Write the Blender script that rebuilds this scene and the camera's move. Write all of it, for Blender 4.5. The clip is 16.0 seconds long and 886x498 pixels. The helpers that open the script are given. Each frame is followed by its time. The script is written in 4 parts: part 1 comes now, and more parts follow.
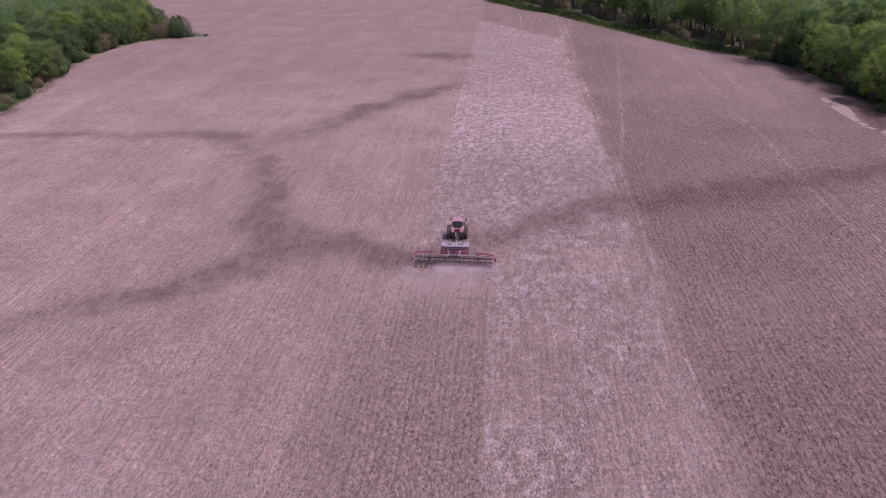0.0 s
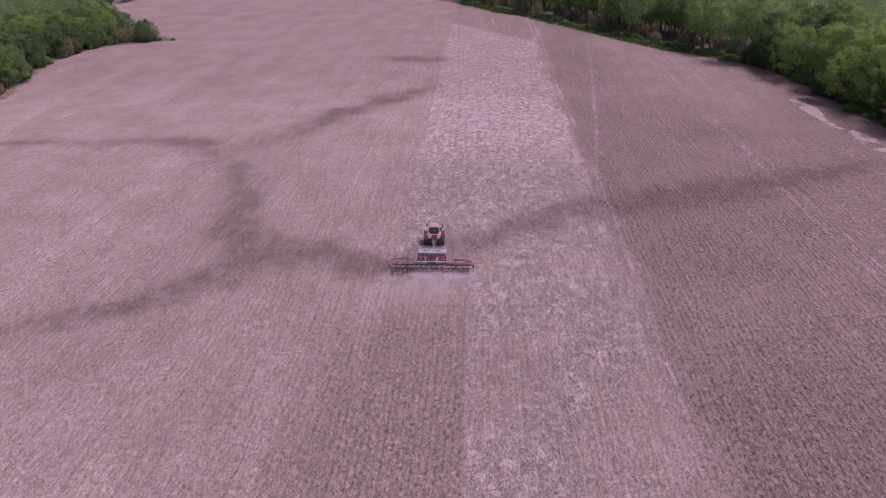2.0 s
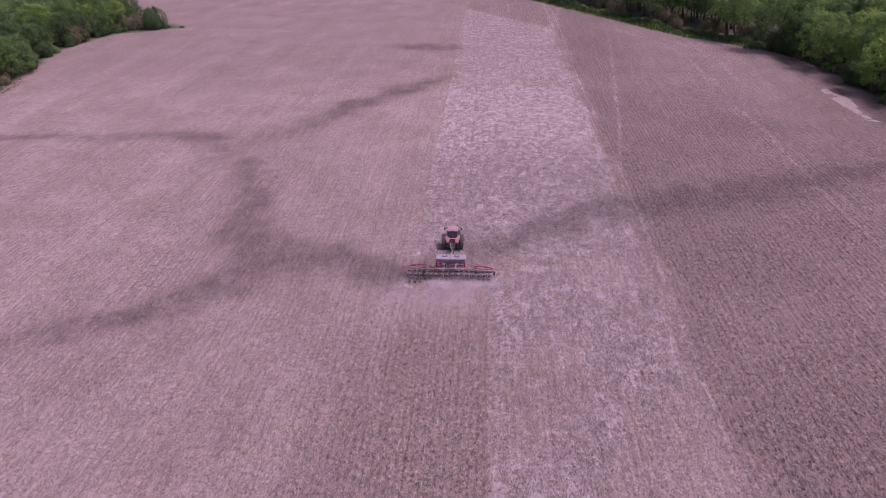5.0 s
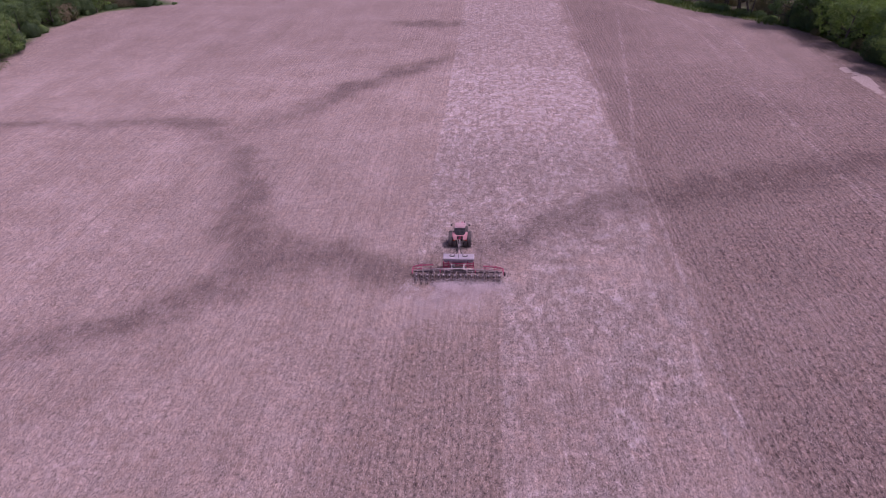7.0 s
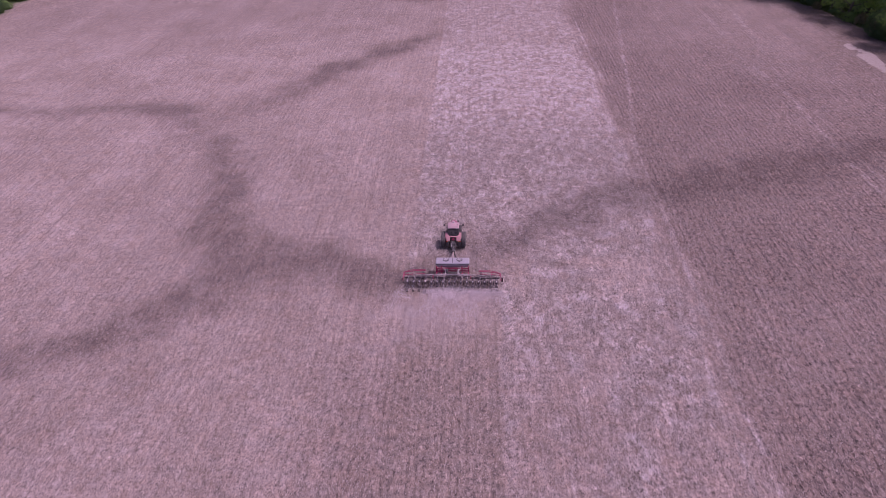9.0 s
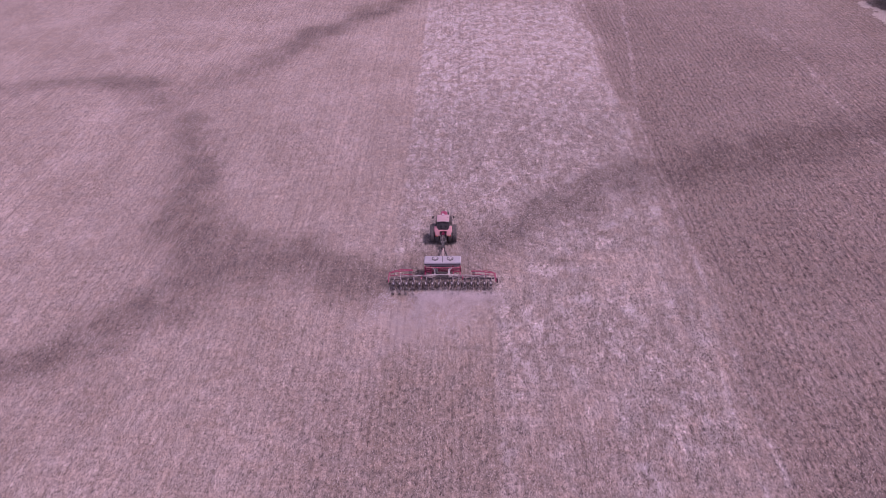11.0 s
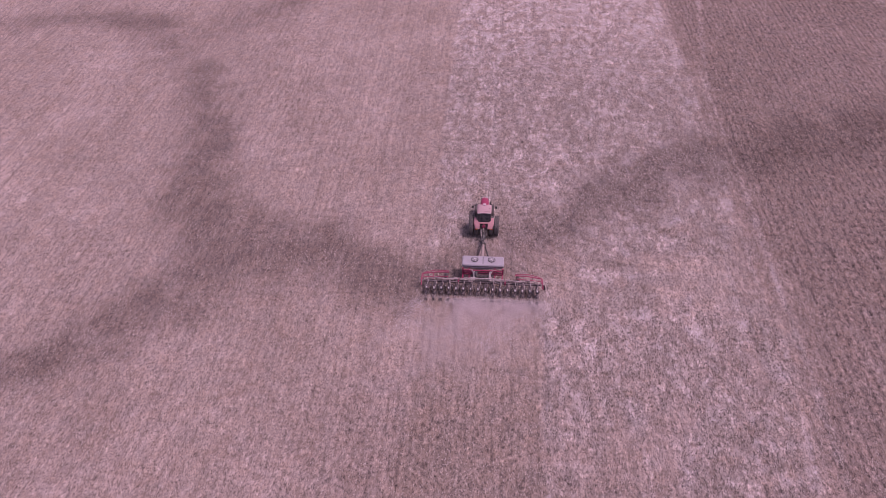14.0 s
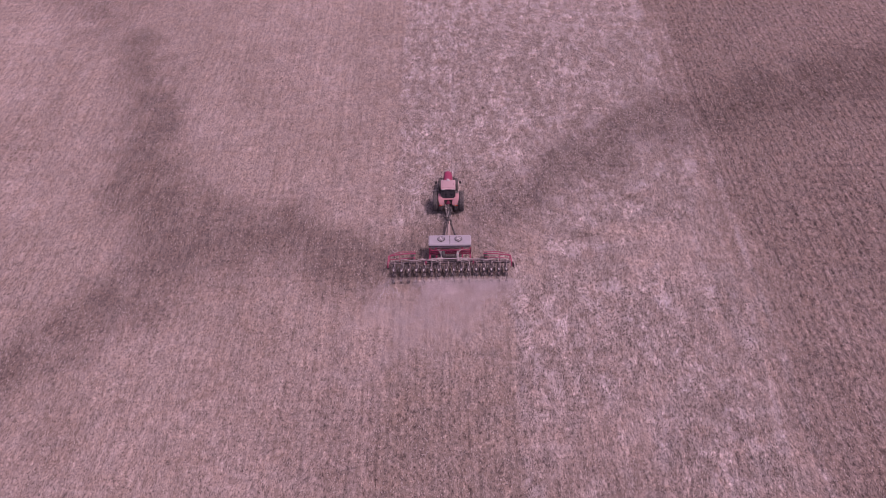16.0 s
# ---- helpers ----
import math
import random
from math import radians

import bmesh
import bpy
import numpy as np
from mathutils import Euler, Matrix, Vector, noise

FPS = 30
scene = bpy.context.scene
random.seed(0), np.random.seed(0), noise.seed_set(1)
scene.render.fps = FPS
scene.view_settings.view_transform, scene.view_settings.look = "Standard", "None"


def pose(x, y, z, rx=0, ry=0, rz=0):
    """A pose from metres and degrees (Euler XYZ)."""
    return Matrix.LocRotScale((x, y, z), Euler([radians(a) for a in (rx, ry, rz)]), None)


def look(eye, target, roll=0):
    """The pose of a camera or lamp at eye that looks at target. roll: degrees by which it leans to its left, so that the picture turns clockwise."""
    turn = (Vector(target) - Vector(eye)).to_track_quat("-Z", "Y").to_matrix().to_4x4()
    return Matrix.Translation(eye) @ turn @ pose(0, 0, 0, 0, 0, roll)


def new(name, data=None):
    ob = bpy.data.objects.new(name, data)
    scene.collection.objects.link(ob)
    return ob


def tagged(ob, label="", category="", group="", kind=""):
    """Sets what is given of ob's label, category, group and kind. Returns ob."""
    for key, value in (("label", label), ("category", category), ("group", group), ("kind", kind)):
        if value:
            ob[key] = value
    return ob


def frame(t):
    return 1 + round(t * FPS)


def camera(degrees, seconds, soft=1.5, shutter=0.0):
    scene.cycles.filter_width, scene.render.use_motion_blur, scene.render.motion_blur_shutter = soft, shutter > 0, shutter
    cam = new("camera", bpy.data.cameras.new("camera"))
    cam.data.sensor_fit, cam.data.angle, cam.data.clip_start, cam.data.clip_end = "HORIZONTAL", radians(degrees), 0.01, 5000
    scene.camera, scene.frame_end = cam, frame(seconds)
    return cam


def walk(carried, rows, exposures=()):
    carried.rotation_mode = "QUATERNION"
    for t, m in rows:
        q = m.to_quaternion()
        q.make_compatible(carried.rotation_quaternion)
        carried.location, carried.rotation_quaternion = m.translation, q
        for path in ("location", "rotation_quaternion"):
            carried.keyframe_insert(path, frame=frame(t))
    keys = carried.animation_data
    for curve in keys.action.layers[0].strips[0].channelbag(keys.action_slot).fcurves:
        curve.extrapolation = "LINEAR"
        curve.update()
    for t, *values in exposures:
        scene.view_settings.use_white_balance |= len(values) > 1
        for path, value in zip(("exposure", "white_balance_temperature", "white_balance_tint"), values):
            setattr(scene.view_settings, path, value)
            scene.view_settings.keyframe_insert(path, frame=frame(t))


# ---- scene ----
cam = camera(68.73, 16.0, soft=0.5)
PATH = [
    (0.0, pose(7.32, -83.80, 48.35, 61.39, 1.02, 5.47)),
    (0.5, pose(7.30, -83.54, 48.33, 61.65, 0.91, 4.36)),
    (1.0, pose(7.21, -83.25, 48.31, 61.79, 0.87, 3.56)),
    (1.5, pose(7.09, -82.88, 48.29, 61.76, 0.87, 3.16)),
    (2.0, pose(6.98, -82.38, 48.29, 61.55, 0.84, 3.11)),
    (2.5, pose(6.81, -81.72, 48.29, 61.42, 0.88, 3.20)),
    (3.0, pose(6.57, -80.90, 48.29, 61.32, 0.98, 3.54)),
    (3.5, pose(6.30, -79.96, 48.32, 61.18, 1.08, 3.84)),
    (4.0, pose(6.06, -79.00, 48.38, 60.97, 1.04, 4.02)),
    (6.5, pose(4.45, -72.53, 49.12, 58.47, 1.48, 3.87)),
    (7.0, pose(4.13, -70.93, 49.28, 57.84, 1.53, 3.82)),
    (7.5, pose(3.71, -69.35, 49.43, 57.29, 1.52, 3.58)),
    (8.0, pose(3.35, -67.63, 49.56, 56.70, 1.48, 3.29)),
    (8.5, pose(3.07, -65.76, 49.63, 56.03, 1.44, 2.93)),
    (11.0, pose(2.97, -54.81, 49.29, 51.27, 1.61, 1.51)),
    (11.5, pose(2.68, -52.70, 49.22, 50.24, 1.49, 1.62)),
    (12.0, pose(2.30, -50.66, 49.18, 49.23, 1.39, 2.13)),
    (12.5, pose(1.87, -48.69, 49.19, 48.21, 1.33, 2.96)),
    (13.0, pose(1.40, -46.64, 49.26, 46.97, 1.35, 3.61)),
    (13.5, pose(0.94, -44.64, 49.40, 45.66, 1.36, 4.06)),
    (14.0, pose(0.55, -42.86, 49.61, 44.44, 1.32, 4.33)),
    (14.5, pose(0.27, -41.41, 49.88, 43.00, 1.27, 4.35)),
    (15.0, pose(0.17, -40.38, 50.17, 41.39, 1.20, 4.05)),
    (15.5, pose(0.17, -39.67, 50.52, 40.20, 1.13, 2.95)),
    (16.0, pose(0.17, -39.10, 50.92, 39.36, 1.05, -0.21)),
]

walk(cam, PATH, exposures=[(0.0, -0.22, 6000, 47), (4.0, -0.21, 5910, 51), (6.5, -0.24, 5880, 54), (8.5, -0.24, 5840, 56), (11.0, -0.18, 5890, 55), (13.5, -0.20, 6170, 54), (16.0, -0.31, 6380, 55)])

# ---- world and sun ----
SUN_AZ, SUN_EL = radians(95), radians(63)
world = bpy.data.worlds.new("sky")
scene.world = world
world.use_nodes = True
wn = world.node_tree
sky = wn.nodes.new("ShaderNodeTexSky")
sky.sky_type, sky.sun_disc = "NISHITA", False
sky.sun_elevation, sky.sun_rotation = SUN_EL, SUN_AZ
sky.air_density, sky.dust_density, sky.ozone_density = 0.8, 5.0, 0.4
wn.nodes["Background"].inputs["Strength"].default_value = 0.148
wn.links.new(sky.outputs[0], wn.nodes["Background"].inputs["Color"])
sun = new("sun", bpy.data.lights.new("sun", "SUN"))
sun.data.energy, sun.data.angle, sun.data.color = 1.92, radians(1.5), (1.0, 0.94, 0.85)
sun_from = Vector((math.sin(SUN_AZ) * math.cos(SUN_EL), math.cos(SUN_AZ) * math.cos(SUN_EL), math.sin(SUN_EL)))
sun.matrix_world = look(sun_from * 200, (0, 0, 0))


# ---- materials ----
class Nodes:
    """A short hand for node materials."""

    def __init__(self, name):
        self.mat = bpy.data.materials.new(name)
        self.mat.use_nodes = True
        self.tree = self.mat.node_tree
        self.bsdf = self.tree.nodes["Principled BSDF"]

    def put(self, socket, value):
        if isinstance(value, bpy.types.NodeSocket):
            self.tree.links.new(value, socket)
        elif isinstance(value, tuple) and len(value) == 3 and socket.type == "RGBA":
            socket.default_value = (*value, 1)
        else:
            socket.default_value = value

    def add(self, kind, out=0, **sockets):
        node = self.tree.nodes.new(kind)
        for key, value in sockets.items():
            self.put(node.inputs[key.replace("_", " ")], value)
        return node.outputs[out]

    def where(self, sx=1.0, sy=1.0, sz=1.0, turn=0.0):
        geo = self.tree.nodes.new("ShaderNodeNewGeometry")
        node = self.tree.nodes.new("ShaderNodeMapping")
        node.inputs["Scale"].default_value = (sx, sy, sz)
        node.inputs["Rotation"].default_value = (0, 0, turn)
        self.tree.links.new(geo.outputs["Position"], node.inputs["Vector"])
        return node.outputs[0]

    def local(self):
        return self.tree.nodes.new("ShaderNodeTexCoord").outputs["Object"]

    def noise(self, vec, scale, detail=3.0, rough=0.55, distort=0.0):
        return self.add("ShaderNodeTexNoise", Vector=vec, Scale=scale, Detail=detail, Roughness=rough, Distortion=distort)

    def ramp(self, fac, *stops):
        node = self.tree.nodes.new("ShaderNodeValToRGB")
        while len(node.color_ramp.elements) < len(stops):
            node.color_ramp.elements.new(0.5)
        for e, (p, c) in zip(node.color_ramp.elements, stops):
            e.position = p
            e.color = (*c, 1) if isinstance(c, tuple) else (c, c, c, 1)
        self.put(node.inputs[0], fac)
        return node.outputs[0]

    def math(self, op, a, b=0.0, clamp=False):
        node = self.tree.nodes.new("ShaderNodeMath")
        node.operation, node.use_clamp = op, clamp
        self.put(node.inputs[0], a)
        self.put(node.inputs[1], b)
        return node.outputs[0]

    def mix(self, fac, a, b, blend="MIX"):
        node = self.tree.nodes.new("ShaderNodeMix")
        node.data_type, node.blend_type = "RGBA", blend
        self.put(node.inputs[0], fac)
        self.put(node.inputs[6], a)
        self.put(node.inputs[7], b)
        return node.outputs[2]

    def attr(self, name):
        node = self.tree.nodes.new("ShaderNodeAttribute")
        node.attribute_name = name
        return node.outputs["Fac"]

    def island(self):
        return self.tree.nodes.new("ShaderNodeNewGeometry").outputs["Random Per Island"]

    def each(self):
        return self.tree.nodes.new("ShaderNodeObjectInfo").outputs["Random"]

    def done(self, color, rough=0.6, metal=0.0, bump=None, height=0.02, spec=None):
        self.put(self.bsdf.inputs["Base Color"], color)
        self.put(self.bsdf.inputs["Roughness"], rough)
        self.put(self.bsdf.inputs["Metallic"], metal)
        if spec is not None:
            self.put(self.bsdf.inputs["Specular IOR Level"], spec)
        if bump is not None:
            b = self.add("ShaderNodeBump", Height=bump, Distance=height, Strength=1.0)
            self.tree.links.new(b, self.bsdf.inputs["Normal"])
        return self.mat


def field_material():
    """Soil under crop residue: grain, clods, drill rows, moist swales, dusty and grassy parts, painted shade and haze.
    """
    n = Nodes("field_soil")
    flat = n.where(1, 1, 0)
    rows = n.where(1, 0.03, 0)
    broad = n.noise(flat, 0.075, 5, 0.62)
    patch = n.noise(n.where(1, 0.7, 0), 0.8, 5, 0.7, 0.5)
    tuft = n.noise(n.where(1, 0.6, 0), 1.7, 4, 0.8, 0.3)
    clod = n.noise(n.where(1, 0.62, 0), 3.3, 3, 0.75, 0.5)
    grain = n.noise(n.where(1, 0.65, 0), 6.5, 2, 0.7, 0.8)
    streak = n.noise(rows, 1.5, 5, 0.75)
    passes = n.noise(n.where(1, 0.02, 0), 0.16, 2, 0.5)
    residue, moist_or_shade, fresh = n.attr("residue"), n.attr("moist_or_shade"), n.attr("fresh")
    dusty, green, sand, dark = n.attr("dusty"), n.attr("green"), n.attr("sand"), n.attr("brown")
    # planted ground, paler and darker by the pass
    c = n.mix(n.ramp(broad, (0.3, 0.0), (0.7, 1.0)), (0.272, 0.204, 0.170), (0.372, 0.288, 0.254))
    c = n.mix(1.0, c, n.ramp(passes, (0.35, 0.95), (0.65, 1.05)), "MULTIPLY")
    c = n.mix(n.math("MULTIPLY", dark, 0.9), c, (0.186, 0.136, 0.116))
    # residue mats
    mats = n.ramp(patch, (0.44, 0.0), (0.57, 1.0))
    pale = n.mix(mats, (0.275, 0.216, 0.197), (0.505, 0.421, 0.400))
    cover = n.math("MULTIPLY", residue, n.math("ADD", 0.42, n.math("MULTIPLY", mats, 0.58)), True)
    c = n.mix(cover, c, pale)
    # smooth chaff-covered patches within the strip
    bare = n.ramp(n.noise(n.where(1, 0.7, 0), 0.42, 4, 0.62), (0.56, 0.0), (0.60, 1.0))
    bare = n.math("MULTIPLY", bare, n.ramp(residue, (0.12, 0.0), (0.4, 1.0)))
    c = n.mix(n.math("MULTIPLY", bare, 0.7), c, (0.445, 0.368, 0.35))
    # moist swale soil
    # moist swale soil, and tree shade painted along the woods' edges
    c = n.mix(n.math("MULTIPLY", moist_or_shade, 0.72), c, (0.112, 0.081, 0.069))
    # fine soil stirred up behind the row units, with drifting dust haze painted in
    c = n.mix(n.math("MULTIPLY", fresh, 0.45), c, (0.240, 0.182, 0.150))
    c = n.mix(n.math("MULTIPLY", dusty, 0.5), c, (0.325, 0.262, 0.25))
    grit = n.math("SUBTRACT", n.math("SUBTRACT", 1.0, n.math("MULTIPLY", dusty, 0.85)), n.math("MULTIPLY", bare, 0.5), True)
    c = n.mix(grit, c, n.mix(1.0, c, n.ramp(streak, (0.32, 0.87), (0.5, 1.0), (0.68, 1.13)), "MULTIPLY"))
    # drill rows, broken up into dashes
    wave = n.tree.nodes.new("ShaderNodeTexWave")
    wave.bands_direction = "X"
    n.put(wave.inputs["Vector"], flat)
    n.put(wave.inputs["Scale"], 0.4135)
    n.put(wave.inputs["Distortion"], 1.0)
    n.put(wave.inputs["Detail Scale"], 0.6)
    broken = n.ramp(n.noise(n.where(1, 0.45, 0), 1.1, 3, 0.65), (0.42, 0.0), (0.58, 1.0))
    drill = n.ramp(wave.outputs["Fac"], (0.10, 0.60), (0.4, 1.0), (0.85, 1.13))
    share = n.math("MULTIPLY", broken, n.math("ADD", 0.34, n.math("MULTIPLY", dark, 0.45)), True)
    share = n.math("MULTIPLY", share, n.math("SUBTRACT", 1.0, n.math("MULTIPLY", residue, 0.75)))
    c = n.mix(share, c, n.mix(1.0, c, drill, "MULTIPLY"))
    # swaths, tufts, clods and grain; the darkest clod and grain specks paint small shadows
    swath = n.noise(n.where(1, 0.5, 0), 0.95, 3, 0.7, 0.3)
    c = n.mix(grit, c, n.mix(1.0, c, n.ramp(swath, (0.38, 0.91), (0.5, 1.0), (0.62, 1.09)), "MULTIPLY"))
    calm = n.math("ADD", n.math("MULTIPLY", residue, 0.45), n.math("MULTIPLY", dark, 0.35))
    calm = n.math("MULTIPLY", grit, n.math("ADD", 0.6, calm), True)
    c = n.mix(calm, c, n.mix(1.0, c, n.ramp(tuft, (0.37, 0.74), (0.5, 1.0), (0.63, 1.27)), "MULTIPLY"))
    c = n.mix(calm, c, n.mix(1.0, c, n.ramp(clod, (0.35, 0.36), (0.43, 0.96), (0.58, 1.04), (0.67, 1.5)), "MULTIPLY"))
    c = n.mix(grit, c, n.mix(1.0, c, n.ramp(grain, (0.34, 0.45), (0.43, 0.95), (0.57, 1.05), (0.67, 1.42)), "MULTIPLY"))
    # painted shade of hollows, and husks between stubble, thickest where the soil is browner
    hollow = n.noise(n.where(1, 0.6, 0), 2.7, 3, 0.72, 0.4)
    thick = n.math("MULTIPLY", grit, n.math("ADD", 0.22, n.math("MULTIPLY", dark, 0.7)), True)
    c = n.mix(thick, c, n.mix(1.0, c, n.ramp(hollow, (0.36, 0.36), (0.44, 0.95), (0.58, 1.02), (0.66, 1.5)), "MULTIPLY"))
    hue = n.ramp(n.noise(flat, 0.55, 4, 0.75), (0.38, (1.025, 0.99, 0.965)), (0.62, (0.975, 1.0, 1.035)))
    c = n.mix(1.0, c, hue, "MULTIPLY")
    rough_edge = n.math("ADD", sand, n.math("MULTIPLY", n.noise(flat, 0.9, 4, 0.6), 1.1))
    c = n.mix(n.ramp(rough_edge, (0.86, 0.0), (0.98, 1.0)), c, n.mix(n.ramp(clod, (0.35, 0.0), (0.65, 1.0)), (0.28, 0.222, 0.195), (0.45, 0.37, 0.33)))
    grass = n.mix(n.ramp(clod, (0.35, 0.0), (0.65, 1.0)), (0.045, 0.075, 0.03), (0.105, 0.145, 0.05))
    litter = n.mix(n.ramp(patch, (0.4, 0.0), (0.6, 1.0)), grass, (0.125, 0.098, 0.088))
    c = n.mix(green, c, n.mix(n.attr("litter"), grass, litter))
    h = n.math("ADD", n.math("MULTIPLY", grain, 0.5), n.math("ADD", clod, n.math("MULTIPLY", tuft, 0.8)))
    return n.done(c, 0.95, bump=h, height=0.11, spec=0.15)


def straw_material():
    n = Nodes("crop_straw")
    r = n.island()
    c = n.ramp(r, (0.0, (0.085, 0.066, 0.057)), (0.22, (0.15, 0.115, 0.098)), (0.42, (0.26, 0.203, 0.175)), (1.0, (0.45, 0.37, 0.335)))
    c = n.mix(0.4, c, n.mix(1.0, c, n.ramp(n.noise(n.where(), 9, 2), (0.3, 0.6), (0.7, 1.3)), "MULTIPLY"))
    return n.done(c, 0.75, spec=0.25)


def leaf_material(name, dark, light, yellow):
    n = Nodes(name)
    r = n.island()
    clump = n.ramp(n.noise(n.where(), 0.8, 3, 0.6), (0.36, 0.0), (0.64, 1.0))
    c = n.mix(n.math("ADD", n.math("MULTIPLY", r, 0.4), n.math("MULTIPLY", clump, 0.6)), dark, light)
    c = n.mix(n.math("MULTIPLY", n.ramp(n.noise(n.where(), 0.22, 3), (0.42, 0.0), (0.66, 1.0)), 0.6), c, yellow)
    c = n.mix(n.math("MULTIPLY", n.each(), 0.45), c, n.mix(1.0, c, (1.3, 1.18, 0.8), "MULTIPLY"))
    n.done(c, 0.75, spec=0.12)
    thin = n.add("ShaderNodeBsdfTranslucent", Color=n.mix(1.0, c, (1.3, 1.28, 0.9), "MULTIPLY"))
    both = n.tree.nodes.new("ShaderNodeMixShader")
    both.inputs[0].default_value = 0.62
    n.tree.links.new(n.bsdf.outputs[0], both.inputs[1])
    n.tree.links.new(thin, both.inputs[2])
    n.tree.links.new(both.outputs[0], n.tree.nodes["Material Output"].inputs["Surface"])
    return n.mat


def bark_material():
    n = Nodes("bark")
    v = n.where(1, 1, 0.2)
    g = n.noise(v, 6, 4, 0.65)
    c = n.ramp(g, (0.3, (0.05, 0.04, 0.032)), (0.7, (0.17, 0.145, 0.12)))
    return n.done(c, 0.9, bump=g, height=0.03)


def dust_material():
    n = Nodes("airborne_dust")
    c = n.mix(n.island(), (0.78, 0.69, 0.68), (0.90, 0.82, 0.82))
    n.done(c, 1.0, spec=0.0)
    thin = n.add("ShaderNodeBsdfTranslucent", Color=c)
    both = n.tree.nodes.new("ShaderNodeMixShader")
    both.inputs[0].default_value = 0.5
    n.tree.links.new(n.bsdf.outputs[0], both.inputs[1])
    n.tree.links.new(thin, both.inputs[2])
    n.tree.links.new(both.outputs[0], n.tree.nodes["Material Output"].inputs["Surface"])
    return n.mat


def painted(name, color, worn, rough=0.4, dust=0.35):
    """Sheet-metal paint with dust, faded patches and small scuffs."""
    n = Nodes(name)
    v = n.local()
    big, fine = n.noise(v, 1.6, 4), n.noise(v, 22, 3, 0.6)
    c = n.mix(n.math("MULTIPLY", n.ramp(big, (0.35, 0.0), (0.7, 1.0)), 0.6), color, worn)
    c = n.mix(n.math("MULTIPLY", n.ramp(fine, (0.45, 0.0), (0.7, 1.0)), dust), c, (0.34, 0.27, 0.24))
    return n.done(c, n.ramp(big, (0.3, rough), (0.7, min(1.0, rough + 0.25))), bump=fine, height=0.002)


def rubber_material():
    n = Nodes("rubber")
    g = n.noise(n.local(), 7, 4, 0.6)
    c = n.ramp(g, (0.35, (0.045, 0.038, 0.038)), (0.7, (0.16, 0.132, 0.124)))
    return n.done(c, 0.85, bump=g, height=0.006)


def steel_material(name, a, b, metal=0.7, rough=0.5):
    n = Nodes(name)
    g = n.noise(n.local(), 9, 4, 0.6)
    return n.done(n.ramp(g, (0.35, a), (0.68, b)), n.ramp(g, (0.3, rough - 0.12), (0.7, rough + 0.2)), metal, bump=g, height=0.002)


def glass_material():
    n = Nodes("tinted_glass")
    g = n.noise(n.local(), 3, 3)
    return n.done(n.ramp(g, (0.3, (0.025, 0.025, 0.028)), (0.75, (0.09, 0.08, 0.082))), 0.12, 0.0, spec=0.5)


def lamp_material(name, color):
    n = Nodes(name)
    g = n.noise(n.local(), 12, 2)
    return n.done(n.mix(g, color, tuple(0.8 * v for v in color)), 0.25, spec=0.5)


SOIL, STRAW, BARK, DUST = field_material(), straw_material(), bark_material(), dust_material()
LEAF_A = leaf_material("leaf_fresh_green", (0.130, 0.215, 0.110), (0.185, 0.295, 0.140), (0.250, 0.365, 0.135))
LEAF_B = leaf_material("leaf_dark_green", (0.092, 0.156, 0.088), (0.138, 0.215, 0.115), (0.175, 0.265, 0.115))
LEAF_C = leaf_material("leaf_olive", (0.170, 0.158, 0.120), (0.290, 0.268, 0.205), (0.27, 0.27, 0.18))
LEAF_D = leaf_material("leaf_yellow_green", (0.180, 0.280, 0.112), (0.255, 0.385, 0.135), (0.320, 0.445, 0.130))
GRASS = leaf_material("grass_blade", (0.040, 0.078, 0.028), (0.095, 0.150, 0.050), (0.13, 0.17, 0.06))
RED = painted("red_paint", (0.32, 0.010, 0.070), (0.26, 0.038, 0.078), 0.36, 0.3)
RED_DUSTY = painted("dusty_red_paint", (0.42, 0.16, 0.18), (0.46, 0.26, 0.26), 0.45, 0.35)
# roof red made paler, its sky reflection put into the colour
ROOF_RED = painted("pale_sheen_roof_paint", (0.42, 0.25, 0.26), (0.46, 0.31, 0.31), 0.4, 0.3)
GREY_PLASTIC = painted("pale_grey_plastic", (0.33, 0.295, 0.325), (0.27, 0.24, 0.255), 0.45, 0.35)
LID_GREY = painted("shaded_lid_plastic", (0.20, 0.175, 0.20), (0.15, 0.13, 0.14), 0.5, 0.3)
WHITE = painted("dusty_white_plastic", (0.55, 0.50, 0.49), (0.40, 0.36, 0.35), 0.4, 0.35)
HOSE = painted("pale_hose", (0.40, 0.335, 0.325), (0.26, 0.21, 0.205), 0.5, 0.35)
HOSE_DARK = painted("brown_hose", (0.25, 0.185, 0.18), (0.16, 0.115, 0.115), 0.5, 0.35)
BLACK = painted("black_plastic", (0.03, 0.028, 0.03), (0.07, 0.06, 0.06), 0.5, 0.25)
TONGUE = painted("dusty_beam_paint", (0.33, 0.245, 0.22), (0.26, 0.185, 0.165), 0.6, 0.4)
RUBBER, GLASS = rubber_material(), glass_material()
DUSTY_RUBBER = steel_material("dusty_rubber", (0.10, 0.08, 0.08), (0.26, 0.21, 0.205), 0.0, 0.75)
STEEL = steel_material("worn_steel", (0.16, 0.14, 0.13), (0.42, 0.38, 0.36))
DARK_STEEL = steel_material("dark_iron", (0.035, 0.03, 0.032), (0.13, 0.107, 0.102), 0.3, 0.6)
DUSTY_IRON = steel_material("dusty_iron", (0.050, 0.036, 0.040), (0.20, 0.146, 0.148), 0.1, 0.7)
AMBER, LAMP_RED = lamp_material("amber_lens", (0.75, 0.30, 0.04)), lamp_material("red_lens", (0.5, 0.02, 0.02))


